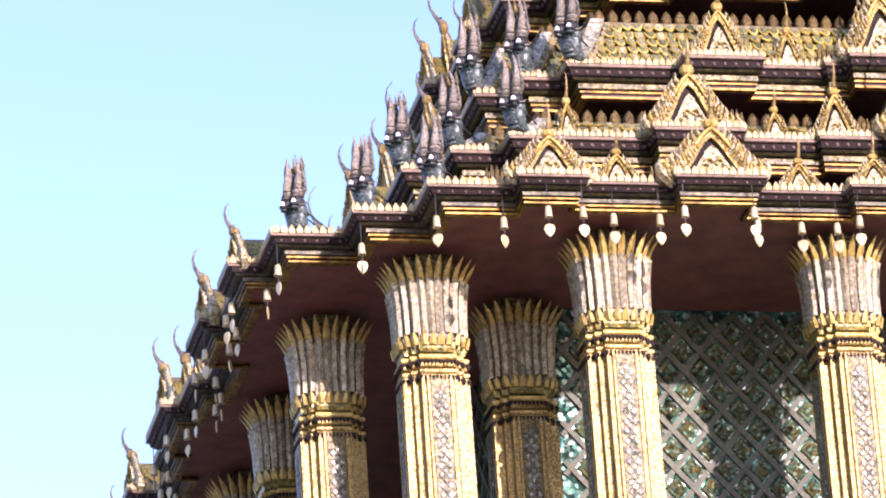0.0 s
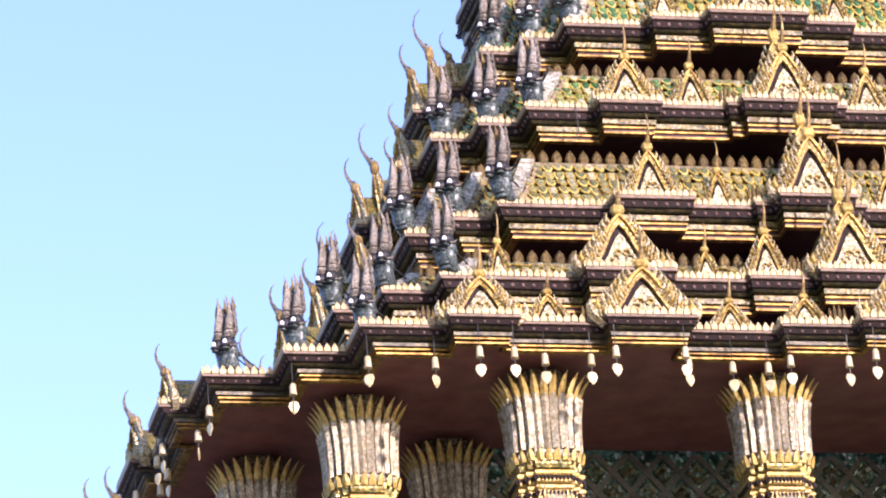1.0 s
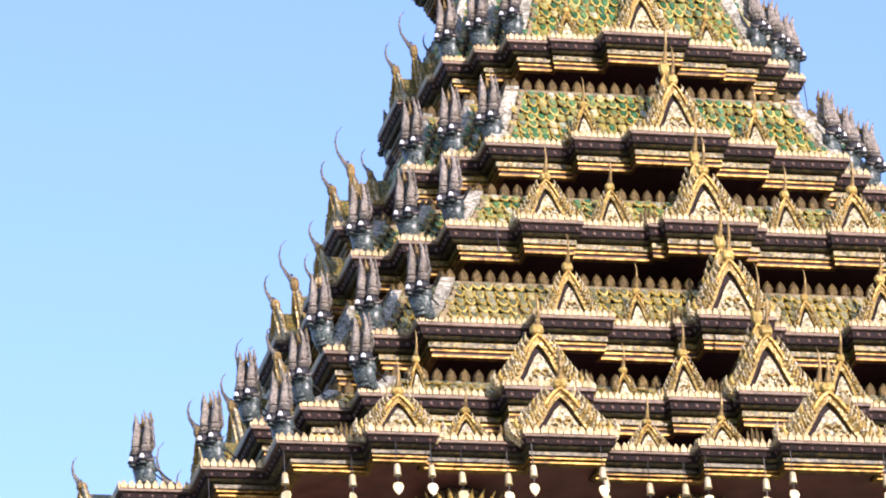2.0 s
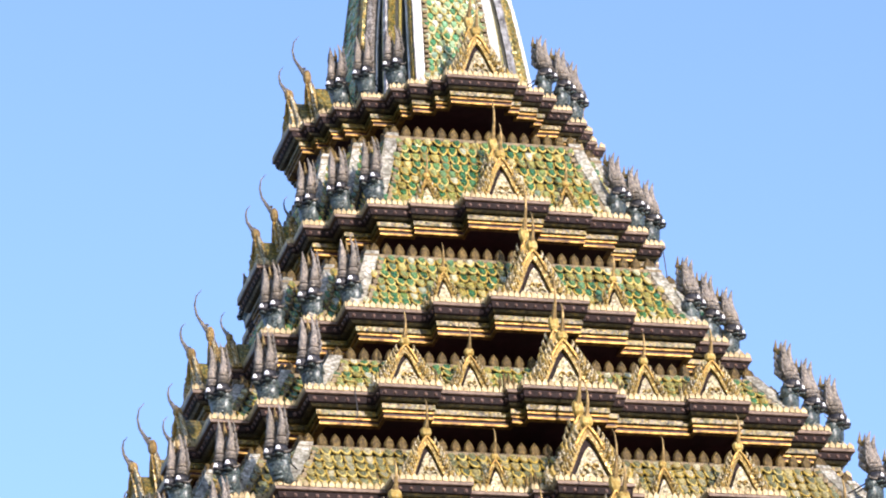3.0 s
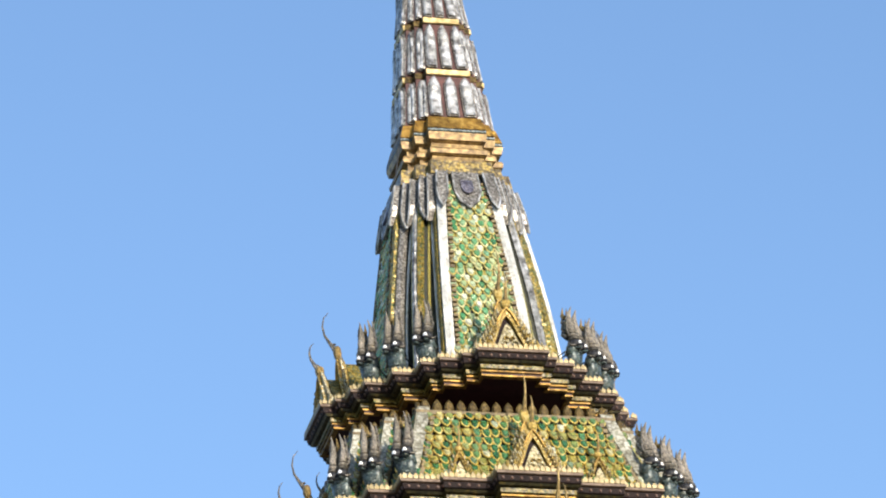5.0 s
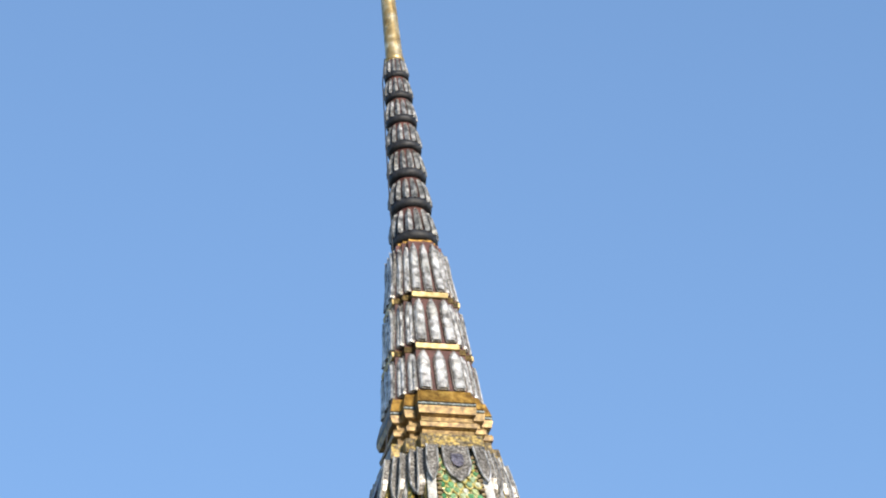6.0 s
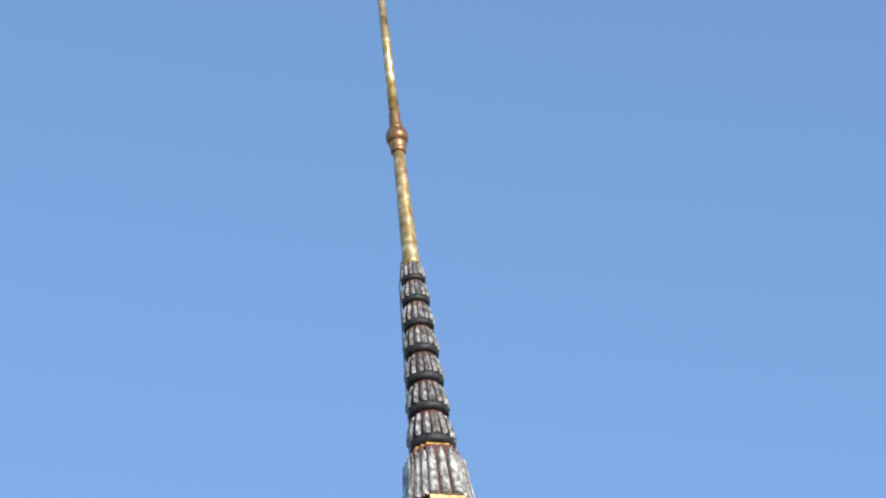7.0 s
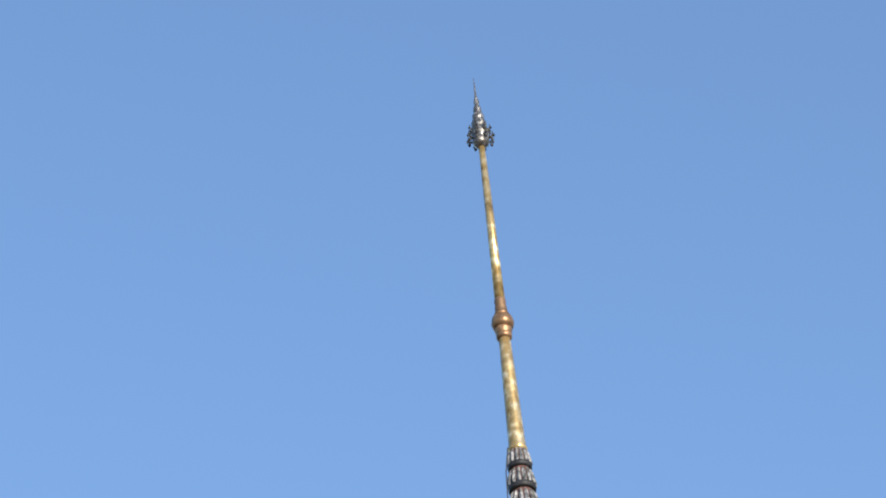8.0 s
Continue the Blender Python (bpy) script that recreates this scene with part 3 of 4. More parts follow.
                    count += 1
                else:
                    far.add([v.co for v in leaf.vertices], [tuple(p.vertices) for p in leaf.polygons], 0, m)
        part("far_frieze_leaves", far.mesh("far_frieze_leaves", LEAF), tier, kind="stuff")


# ------------------------------------------------------------------ small gables
def gable(w, h, depth, fine=True):
    """A flame-edged gable front with a mosaic field, a curled finial and a small roof behind. Front at y = 0, facing -y."""
    top = tagged(new("gable"), "small gilded gable with flame edges and a white mosaic field", "gable ornament", group="gables on the roof tiers")

    def side(t):
        # outer edge, t from foot to apex: an ogee
        return w / 2 * ((1 - t) ** 0.78) * (1 - 0.13 * math.sin(math.pi * t)) + 0.012 * (1 - t), h * t

    n = 10
    outer = [side(i / n) for i in range(n + 1)]
    core = [(x * 0.86, z * 0.94) for x, z in outer]
    inner = [(x * 0.64, z * 0.80) for x, z in outer]
    # frame
    g = Geo()
    for sgn in (-1, 1):
        for i in range(n):
            (x0, z0), (x1, z1) = core[i], core[i + 1]
            (u0, v0), (u1, v1) = inner[i], inner[i + 1]
            ring = lambda y, q: [(sgn * x0, y, z0), (sgn * x1, y, z1), (sgn * u1, y + q, v1), (sgn * u0, y + q, v0)]
            loft(g, [ring(-.03, .015), ring(.05, 0)])
    box(g, -w / 2, w / 2, -.05, .06, -.005, .04)
    part("frame", g.mesh("frame", GOLD_GLASS), top)
    # smooth bargeboards that meet at the apex
    for sgn in (-1, 1):
        for lo, hi in ((6, 10),):
            g = Geo()
            bars = [(x * .84, z * .95) for x, z in outer[lo:hi + 1]]
            tube(g, [(sgn * x, -.035, z) for x, z in bars], [w * .016] + [w * .03] * (len(bars) - 2) + [w * .022], 6, flat=.8)
            part("bargeboard", g.mesh("bargeboard", GOLD), top)
    # leaf-shaped flames along the edge, larger at the feet
    nf = 9 if w > 0.4 else 5
    g = Geo()
    for sgn in (-1, 1):
        for i in range(nf):
            t = (i + .3) / nf * .9
            x, z = side(t)
            f = w * (0.15 - 0.05 * t) * (1.35 if i == 0 else 1)
            if fine:
                g = Geo()
            tube(g, [(sgn * (x - f * .45), .01, z - f * .35), (sgn * (x + f * .1), -.005, z + f * .15), (sgn * (x + f * .25), -.015, z + f * .55), (sgn * (x + f * .12), -.02, z + f * 1.05)],
                 [f * .32, f * .34, f * .22, .003], 5, flat=.8)
            if fine:
                part("flame", g.mesh("flame", TIP if i % 4 == 1 else FLAME), top)
    if not fine:
        part("flame_edging", g.mesh("flame_edging", FLAME), top, kind="stuff")
    # small curls over the face of the frame
    g = Geo()
    for sgn in (-1, 1):
        for row, reach in ((0, .87), (1, .77)):
            for i in range(nf):
                t = (i + .2 + .4 * row) / nf * (.66 if row else .58)
                x, z = side(t)
                x, f = x * reach, w * (0.10 - .025 * row) * random.uniform(.85, 1.15)
                tube(g, [(sgn * (x - f * .3), .0, z - f * .3), (sgn * (x + f * .2), -.045, z + f * .1), (sgn * (x + f * .25), -.055, z + f * .5), (sgn * (x - f * .1), -.05, z + f * .85)],
                     [f * .3, f * .34, f * .24, .003], 5, (i + row) % 2, flat=.8)
    part("inner_crest", g.mesh("inner_crest", FLAME, GOLD_GLASS), top, kind="stuff")
    # niche and field
    g = Geo()
    plate(g, [(-x, z) for x, z in inner] + [(x, z) for x, z in reversed(inner[:-1])], .035, .06)
    part("niche", g.mesh("niche", FASCIA), top, "dark pointed niche")
    g = Geo()
    low = [(x * .78, z * .76 + .02) for x, z in inner]
    plate(g, [(-x, z) for x, z in low] + [(x, z) for x, z in reversed(low[:-1])], -.02, .034)
    part("tympanum", g.mesh("tympanum", WHITE_GLASS), top, "white and gold mosaic field")
    if w > 0.4 and fine:
        for i in range(3):
            for sgn in (-1, 1):
                g = Geo()
                cx, cz, r = sgn * w * (.12 - .035 * i), h * (.10 + .10 * i), w * (.065 - .012 * i)
                tube(g, [(cx + r * math.cos(a) * (1 - a / 9), -.035, cz + r * math.sin(a) * (1 - a / 9)) for a in [j * .7 for j in range(8)]], [w * .016] * 8, 5)
                part("scroll", g.mesh("scroll", WHITE_GLASS if i % 2 else GOLD_GLASS), top)
    # curled finial
    f = 0.17 + (0.36 if depth < 0.66 else 0.46) * h
    r = 0.008 + 0.015 * w
    g = Geo()
    tube(g, [(0, .03, h * .88), (0, -f * .06, h + f * .1), (0, -f * .18, h + f * .28), (0, -f * .28, h + f * .46), (0, -f * .31, h + f * .66), (0, -f * .27, h + f * .86), (0, -f * .16, h + f * 1.0)],
         [r * 1.7, r * 1.9, r * 1.2, r * .8, r * .62, r * .42, .003], 6)
    ball(g, (0, -f * .04, h + f * .06), r * 3.5, r * 3.0, h * .11, 1)
    for i in range(3):
        ball(g, (0, -f * (.03 + .03 * i), h + f * (.12 + .07 * i)), r * (2.1 - .35 * i), r * (1.8 - .3 * i), f * .02)
    # off the front, grey and dull gold stand for gilding in shade
    part("finial", g.mesh("finial", *((NAGA_GOLD, TIP) if fine else (NAGA_GREY, NAGA_GOLD))), top, "curled gilded finial with a bulb" if fine else "curled gilded finial, greyed and dulled as if in shade")
    # little roof behind
    g = Geo()
    ro = [(x * .86, z * .88) for x, z in outer[::2]]
    plate(g, [(-x, z) for x, z in ro] + [(x, z) for x, z in reversed(ro[:-1])], .064, depth)
    part("ridge_roof", g.mesh("ridge_roof", GREEN_GOLD), top, "small green and gold tiled roof")
    return top


protos = {}


def set_gable(key, m):
    if key not in protos:
        w, h, fine = key
        protos[key] = gable(w, h, 0.2 + 0.6 * h, fine)
        protos[key].matrix_basis = m
    else:
        copy_thing(protos[key], m)


for k, row in enumerate(GABLES):
    z, steps, em, s, statue = TIERS[k]
    for x, w, h in row:
        p = next(p for hw, p in steps if hw >= x - 1e-6)
        for face in range(4):
            fine = face == 0
            for sgn in ((1,) if x == 0 else (1, -1)):
                # the middle gable is doubled, the lower one before the higher
                rows = [(w, h + 0.04, 0.15), (w * 0.84, h + (0.28 if k else 0.14), 0.38)] if x == 0 else [(w, h + (0.05 if k else 0.0), 0.15)]
                for ww, hh, back in rows:
                    set_gable((ww, hh, fine), quarter(face) @ Matrix.Translation((sgn * x, -p + back, z + UP + 0.014)))


# ------------------------------------------------------------------ slatted posts between the gables
slat = Geo()
loft(slat, [[(-.016, -.02, 0), (.016, -.02, 0), (.016, .02, 0), (-.016, .02, 0)], [(-.016, -.02, .2), (.016, -.02, .2), (.016, .02, .2), (-.016, .02, .2)],
            [(-.003, -.004, .27), (.003, -.004, .27), (.003, .004, .27), (-.003, .004, .27)]])
slat = slat.mesh("slat", LEAF)
for k, xs in ((0, (0.68, 3.02, 4.53)), (1, (0.5, 1.84)), (2, (0.52, 2.1)), (3, (0.58, 1.34))):
    z, steps, em, s, statue = TIERS[k]
    for face in (0, 3):
        for x in xs:
            for sgn in (-1, 1):
                p = next(p for hw, p in steps if hw >= x - 1e-6)
                top = tagged(new("slatted_post"), "cluster of dull gilded upright slats on the eave", "roof ornament", group="slatted posts on the eaves")
                top.matrix_basis = quarter(face) @ Matrix.Translation((sgn * x, -p + 0.16, z + UP + 0.01))
                for i in range(4):
                    part("slat", slat, top, m=Matrix.Translation(((i - 1.5) * 0.046, 0, 0)) @ Matrix.Scale(1 - 0.12 * abs(i - 1.5), 4))


# ------------------------------------------------------------------ corner serpents
def serpent():
    """Twin-crested serpent finial, one metre high, facing -y."""
    g = Geo()
    # chest and hood
    rings = []
    for zc, yc, rx, ry in ((0, .08, .11, .12), (.08, .0, .125, .12), (.2, -.08, .135, .105), (.32, -.10, .145, .09), (.42, -.07, .145, .08), (.5, -.05, .10, .06)):
        rings.append([(rx * math.cos(a), yc + ry * math.sin(a), zc) for a in [2 * math.pi * j / 12 for j in range(12)]])
    loft(g, rings, 1)
    for j in range(5):                     # belly plates
        box(g, -.07 + j * .006, .07 - j * .006, -.15 - .012 * j, -.08, .06 + j * .07, .11 + j * .07, 1, None, .008)
    # tail behind
    tube(g, [(0, .1, .06), (0, .26, .08), (0, .38, .02)], [.10, .08, .05], 8, 1)
    for sx in (-1, 1):
        m = Matrix.Translation((sx * .064, 0, 0)) @ Matrix.Rotation(radians(4 * sx), 4, "Z")
        tube(g, [(0, -.06, .3), (0, -.10, .4), (0, -.12, .48)], [.09, .085, .08], 8, 1, m)
        ball(g, (0, -.14, .485), .08, .112, .085, 3, m)
        ball(g, (0, -.225, .44), .052, .06, .034, 3, m)           # snout
        ball(g, (0, -.20, .395), .045, .075, .022, 1, m)           # jaw
        ball(g, (0, -.246, .47), .036, .018, .054, 4, m, 8, 5)    # white enamel eye plate
        for e in (-1, 1):
            tube(g, [(e * .05, -.2, .43), (e * .09, -.15, .44), (e * .11, -.1, .5)], [.02, .018, .004], 5, 0, m)
        ball(g, (0, -.15, .557), .078, .095, .018, 0, m)
        ball(g, (0, -.145, .583), .074, .09, .014, 0, m)          # brow ring
        ball(g, (0, -.135, .612), .068, .08, .026, 5, m)
        ball(g, (0, -.13, .645), .07, .08, .012, 5, m)
        tube(g, [(0, -.13, .63), (sx * .006, -.115, .70), (sx * .012, -.09, .80), (sx * .004, -.105, .9), (sx * -.01, -.15, 1.0)], [.075, .08, .066, .038, .005], 7, 5, m, flat=.62)
        for j in range(4):                                          # fins of the crest
            zf = .62 + j * .08
            tube(g, [(0, -.05 - .004 * j, zf), (0, .03 - .008 * j, zf + .06), (0, .02 - .012 * j, zf + .17)], [.05 - .005 * j, .034, .003], 5, 2 if j == 3 else 5, m, flat=.6)
            tube(g, [(sx * .05, -.11, zf - .02), (sx * (.085 - .012 * j), -.10, zf + .05), (sx * (.075 - .014 * j), -.10, zf + .12)], [.022, .016, .003], 5, 0, m)
    for sx in (-1, 1):                     # stays to the roof behind
        tube(g, [(sx * .04, -.02, .46), (sx * .04, .46, .30)], [.011, .011], 5, 3)
    # heads sit low under the tall crests
    g.v = [(x, y, z * .80 if z < .5 else .40 + (z - .5) * 1.2) for x, y, z in g.v]
    return g.mesh("serpent_finial", NAGA_GREY, BLUE_GLASS, NAGA_GOLD, BLACK, EYE_WHITE, CREST, smooth=True)


SERPENT = serpent()
for k, (z, steps, em, s, (c, d, mm, h)) in enumerate(TIERS):
    for face in range(4):
        for x, y in ((-c, -d), (-mm, -mm), (-d, -c)):
            o = tagged(new("serpent_finial", SERPENT), "grey and blue-green mosaic serpent finial with twin crests", "serpent statue", group="serpents on the roof corners")
            out = Vector((-1, -1, 0)).normalized()
            o.matrix_basis = quarter(face) @ Matrix.Translation((x - out.x * -0.02, y - out.y * -0.02, z + UP + 0.012)) @ Matrix.Rotation(radians(-45 + random.uniform(-3, 3)), 4, "Z") @ Matrix.Diagonal((h * 0.98, h * 0.98, h, 1))


# ------------------------------------------------------------------ columns
def column(fine=True):
    top = tagged(new("column"), "tall redented column of gold glass mosaic with a lotus capital", "column", group="columns round the chamber")
    H0, HB, HC = FLOOR, 14.42 + UP, 15.56 + UP
    a, b, c = .30, .235, .17
    def redent(r):
        return [(x * r, y * r) for x, y in plain_outline(c, a, b)]
    g = Geo()
    loft(g, [at(redent(1.25), H0 + .01), at(redent(1.25), H0 + .5), at(redent(1.0), H0 + .7), at(redent(0.97), HB)])
    part("shaft", g.mesh("shaft", GOLD_GLASS), top)
    for k in range(4):
        g = Geo()
        box(g, -.085, .085, -.318, -.29, H0 + .72, HB - .06, 0, quarter(k), .006)
        part("inlay_strip", g.mesh("inlay_strip", BAND), top, "patterned mirror-glass strip")
        g = Geo()
        for sgn in (-1, 1):
            box(g, sgn * .105 - .012, sgn * .105 + .012, -.322, -.29, H0 + .72, HB - .03, 0, quarter(k))
            box(g, sgn * .155 - .012, sgn * .155 + .012, -.312, -.29, H0 + .72, HB - .03, 0, quarter(k))
        part("rib", g.mesh("rib", GOLD_GLASS), top)
        g = Geo()
        n = 84
        for i in range(n):
            zz = H0 + 2.2 + i * (HB - H0 - 2.4) / n
            q = (HB - H0 - 2.4) / n
            for x, dz in ((-.04, 0), (.04, 0), (0, .5)):
                loft(g, [[(x + dx, -.32, zz + q * zf) for dx, zf in ((-.036, dz + .5), (0, dz + .06), (.036, dz + .5), (0, dz + .94))], [(x + dx * .6, -.33, zz + q * (dz + .5 + (zf - dz - .5) * .6)) for dx, zf in ((-.036, dz + .5), (0, dz + .06), (.036, dz + .5), (0, dz + .94))]], 0, quarter(k))
        part("diamond_inlay", g.mesh("diamond_inlay", INLAY), top, kind="stuff")
    for zb, hb, r, mat in ((HB - .02, .05, 1.05, GOLD_GLASS), (HB + .05, .05, 1.0, GOLD_GLASS), (HB + .12, .05, 1.06, TIP), (HB + .2, .12, .98, GREEN_GOLD)):
        g = Geo()
        loft(g, [at(redent(r * .96), zb), at(redent(r), zb + hb * .3), at(redent(r), zb + hb * .7), at(redent(r * .96), zb + hb)])
        part("ring_band", g.mesh("ring_band", mat), top)
    # dark saw-toothed rings
    for zb, r in ((HB - .06, 1.06), (HB + .09, 1.06)):
        g = Geo()
        for p0, p1 in segments(redent(r)):
            d = p1 - p0
            n = max(1, round(d.length / .036))
            turn = Matrix.Rotation(math.atan2(d.y, d.x), 4, "Z")
            for i in range(n):
                q = p0.lerp(p1, (i + .5) / n)
                loft(g, [[(-.013, -.012, .018), (.013, -.012, .018), (.013, .01, .018), (-.013, .01, .018)], [(-.003, -.008, -.022), (.003, -.008, -.022), (.003, .008, -.022), (-.003, .008, -.022)]], 0, Matrix.Translation((q.x, q.y, zb)) @ turn)
        part("saw_ring", g.mesh("saw_ring", FASCIA), top, "dark saw-toothed ring", kind="stuff")
    # capital core, coloured darker to stand for the shade between the petals
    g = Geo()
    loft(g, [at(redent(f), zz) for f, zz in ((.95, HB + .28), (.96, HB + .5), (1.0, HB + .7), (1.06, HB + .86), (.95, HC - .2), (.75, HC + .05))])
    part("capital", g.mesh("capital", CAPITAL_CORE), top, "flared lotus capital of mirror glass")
    # petals, collar leaves and gilded tips round it
    petal = Geo()
    rows = [(0.0, .0, .029), (.16, -.003, .033), (.32, -.012, .036), (.46, -.032, .036), (.52, -.045, .026)]
    loft(petal, [[(-w, y, h), (0, y - .028, h), (w, y, h), (0, y + .03, h)] for h, y, w in rows])
    petal = petal.mesh("petal", CHAMPAGNE)
    tip = Geo()
    rows = [(0.0, .03, .034), (.07, -.002, .036), (.13, -.035, .03), (.18, -.075, .018), (.225, -.115, .002)]
    loft(tip, [[(-w, y, h), (0, y - .7 * w, h), (w, y, h), (0, y + .6 * w, h)] for h, y, w in rows])
    tip = tip.mesh("leaf_tip", TIP)
    collar = Geo()
    rows = [(0.0, .0, .032), (.05, -.012, .034), (.09, -.026, .022), (.115, -.034, .003)]
    loft(collar, [[(-w, y, h), (0, y - .6 * w, h), (w, y, h), (0, y + .02, h)] for h, y, w in rows])
    collar = collar.mesh("collar_leaf", TIP)
    rest = {petal: Geo(), tip: Geo(), collar: Geo()}
    for i in range(26):
        ang = 2 * math.pi * (i + .5) / 26
        sq = 1 / max(abs(math.cos(ang)), abs(math.sin(ang)))
        r = .3 * min(sq, 1.13)
        for me, rr, zz in ((petal, r * 1.0, HB + .38), (tip, r * 1.12, HC - .27), (collar, r * 1.02, HB + .26)):
            m = Matrix.Rotation(ang, 4, "Z") @ Matrix.Translation((0, -rr, zz))
            if fine:
                part({petal: "petal", tip: "leaf_tip", collar: "collar_leaf"}[me], me, top, m=m)
            else:
                rest[me].add([v.co for v in me.vertices], [tuple(p.vertices) for p in me.polygons], 0, m)
    if not fine:
        for me, name, mat in ((petal, "petal_ring", CHAMPAGNE), (tip, "leaf_ring", TIP), (collar, "collar_ring", TIP)):
            part(name, rest[me].mesh(name, mat), top, kind="stuff")
    return top


A, B2, B1, CM, N = 5.62, 1.17, 3.36, 4.94, 3.86
near_columns, far_columns = [], []
for k in range(4):
    for x, y in ((-B1, -A), (-B2, -A), (B2, -A), (B1, -A), (-CM, -CM), (-N, -N)):
        v = quarter(k) @ Vector((x, y, 0))
        (near_columns if v.x + v.y < -1.5 and v.y < 1.5 and v.x < 2 else far_columns).append(v)
for spots, fine in ((near_columns, True), (far_columns, False)):
    first = column(fine)
    first.matrix_basis = Matrix.Translation(spots[0])
    for v in spots[1:]:
        copy_thing(first, Matrix.Translation(v))


# ------------------------------------------------------------------ spire
spire = tagged(new("spire"), "tapering temple spire with tiled bell, mirror-glass lobes and gilded mast", "spire")


def redented(d, c=0.57, e=0.79):
    return plain_outline(d * c, d, d * e)


Z = UP
BC, BE = 0.515, 0.765          # where the bell's corner steps stand, as shares of its half depth
# bell with a gentle swell
bell_curve = [(24.18, 1.02), (24.7, 0.975), (25.1, 0.94), (25.45, 0.90), (25.8, 0.852), (26.2, 0.788), (26.6, 0.722), (26.85, 0.675), (27.04, 0.635)]
g = Geo()
loft(g, [at(redented(d, BC, BE), z + Z) for z, d in bell_curve])
bell = part("bell", g.mesh("bell", ROOF_BED), spire, "green and yellow tiled bell")


def bell_d(z):
    return float(np.interp(z, [b[0] for b in bell_curve], [b[1] for b in bell_curve]))


# tiles on the bell faces
tile = tile_mesh(0.108, 0.145, TILE_BELL, TILE_YELLOW, 0.72)
far = Geo()
for face in range(4):
    zz, r = 24.5, 0
    while zz < 26.98:
        d = bell_d(zz)
        half = d * BC - 0.125
        n = int(2 * half / 0.108)
        tilt = math.atan2(0.1, bell_d(zz - 0.05) - bell_d(zz + 0.05))
        for i in range(n + r % 2):
            x = (i - (n + r % 2 - 1) / 2) * 0.108
            if abs(x) > half + 0.02:
                continue
            m = quarter(face) @ Matrix.Translation((x, -d, zz + Z)) @ Matrix.Rotation(tilt + random.uniform(-.14, .14), 4, "X") @ Matrix.Rotation(random.uniform(-.13, .13), 4, "Y") @ Matrix.Rotation(random.uniform(-.08, .08), 4, "Z")
            if face == 0:
                part("roof_tile", tile, bell, m=m)
            else:
                merge(far, tile, m)
        zz += 0.088
        r += 1
part("far_roof_tiles", far.mesh("far_roof_tiles", TILE_BELL, TILE_YELLOW), bell, kind="stuff")
# brown studs down both sides of every tiled face
for face in range(4):
    for sgn in (-1, 1):
        g = Geo()
        for i in range(36):
            z = 24.5 + i * 0.068
            d = bell_d(z)
            x = sgn * (d * BC - 0.135)
            box(g, x - .026, x + .026, -d - .055, -d + .02, z + Z - .022, z + Z + .02, 0, quarter(face), .006)
        part("studded_border", g.mesh("studded_border", STUD), bell, "dull brown glazed studs", kind="stuff")


def bell_rib(face, sgn, cx, cy, off, w, proud, mat, label):
    """A rounded strip down one facet of the bell; cx, cy give its outer edge."""
    g = Geo()
    rings = []
    for z, d in bell_curve:
        x, y = sgn * (d * cx - off), -d * cy
        rings.append([(x - sgn * w, y + .012, z + Z), (x - sgn * w, y - proud * .6, z + Z), (x - sgn * w * .5, y - proud, z + Z), (x, y - proud * .6, z + Z), (x, y + .012, z + Z)])
    loft(g, rings, 0, quarter(face))
    return part("rib", g.mesh("rib", mat), bell, label)


def bell_shield(face, x_of, y_of, half_w, low, mat, label=""):
    """A hanging shield with a raised border, point at the height low."""
    rim = [(-1, 27.03), (1, 27.03), (1.06, low + .24), (.72, low + .1), (0, low), (-.72, low + .1), (-1.06, low + .24)]
    g = Geo()
    loft(g, [[(x_of(z) + x * half_w, -y_of(z) - y, z + Z) for x, z in rim] for y in (-.02, .06)])
    ob = part("shield", g.mesh("shield", mat), bell, label or "grey mosaic hanging shield")
    g = Geo()
    for (xa, za), (xb, zb) in zip(rim[1:], rim[2:] + rim[:1]):
        tube(g, [(x_of(z) + x * half_w * .95, -y_of(z) - .062, z + Z) for x, z in ((xa, za), (xb, zb))], [.012, .012], 5)
    border = g.mesh("shield_border", LOBE)
    border.transform(quarter(face))
    part("shield_border", border, ob)
    ob.data.transform(quarter(face))
    return ob


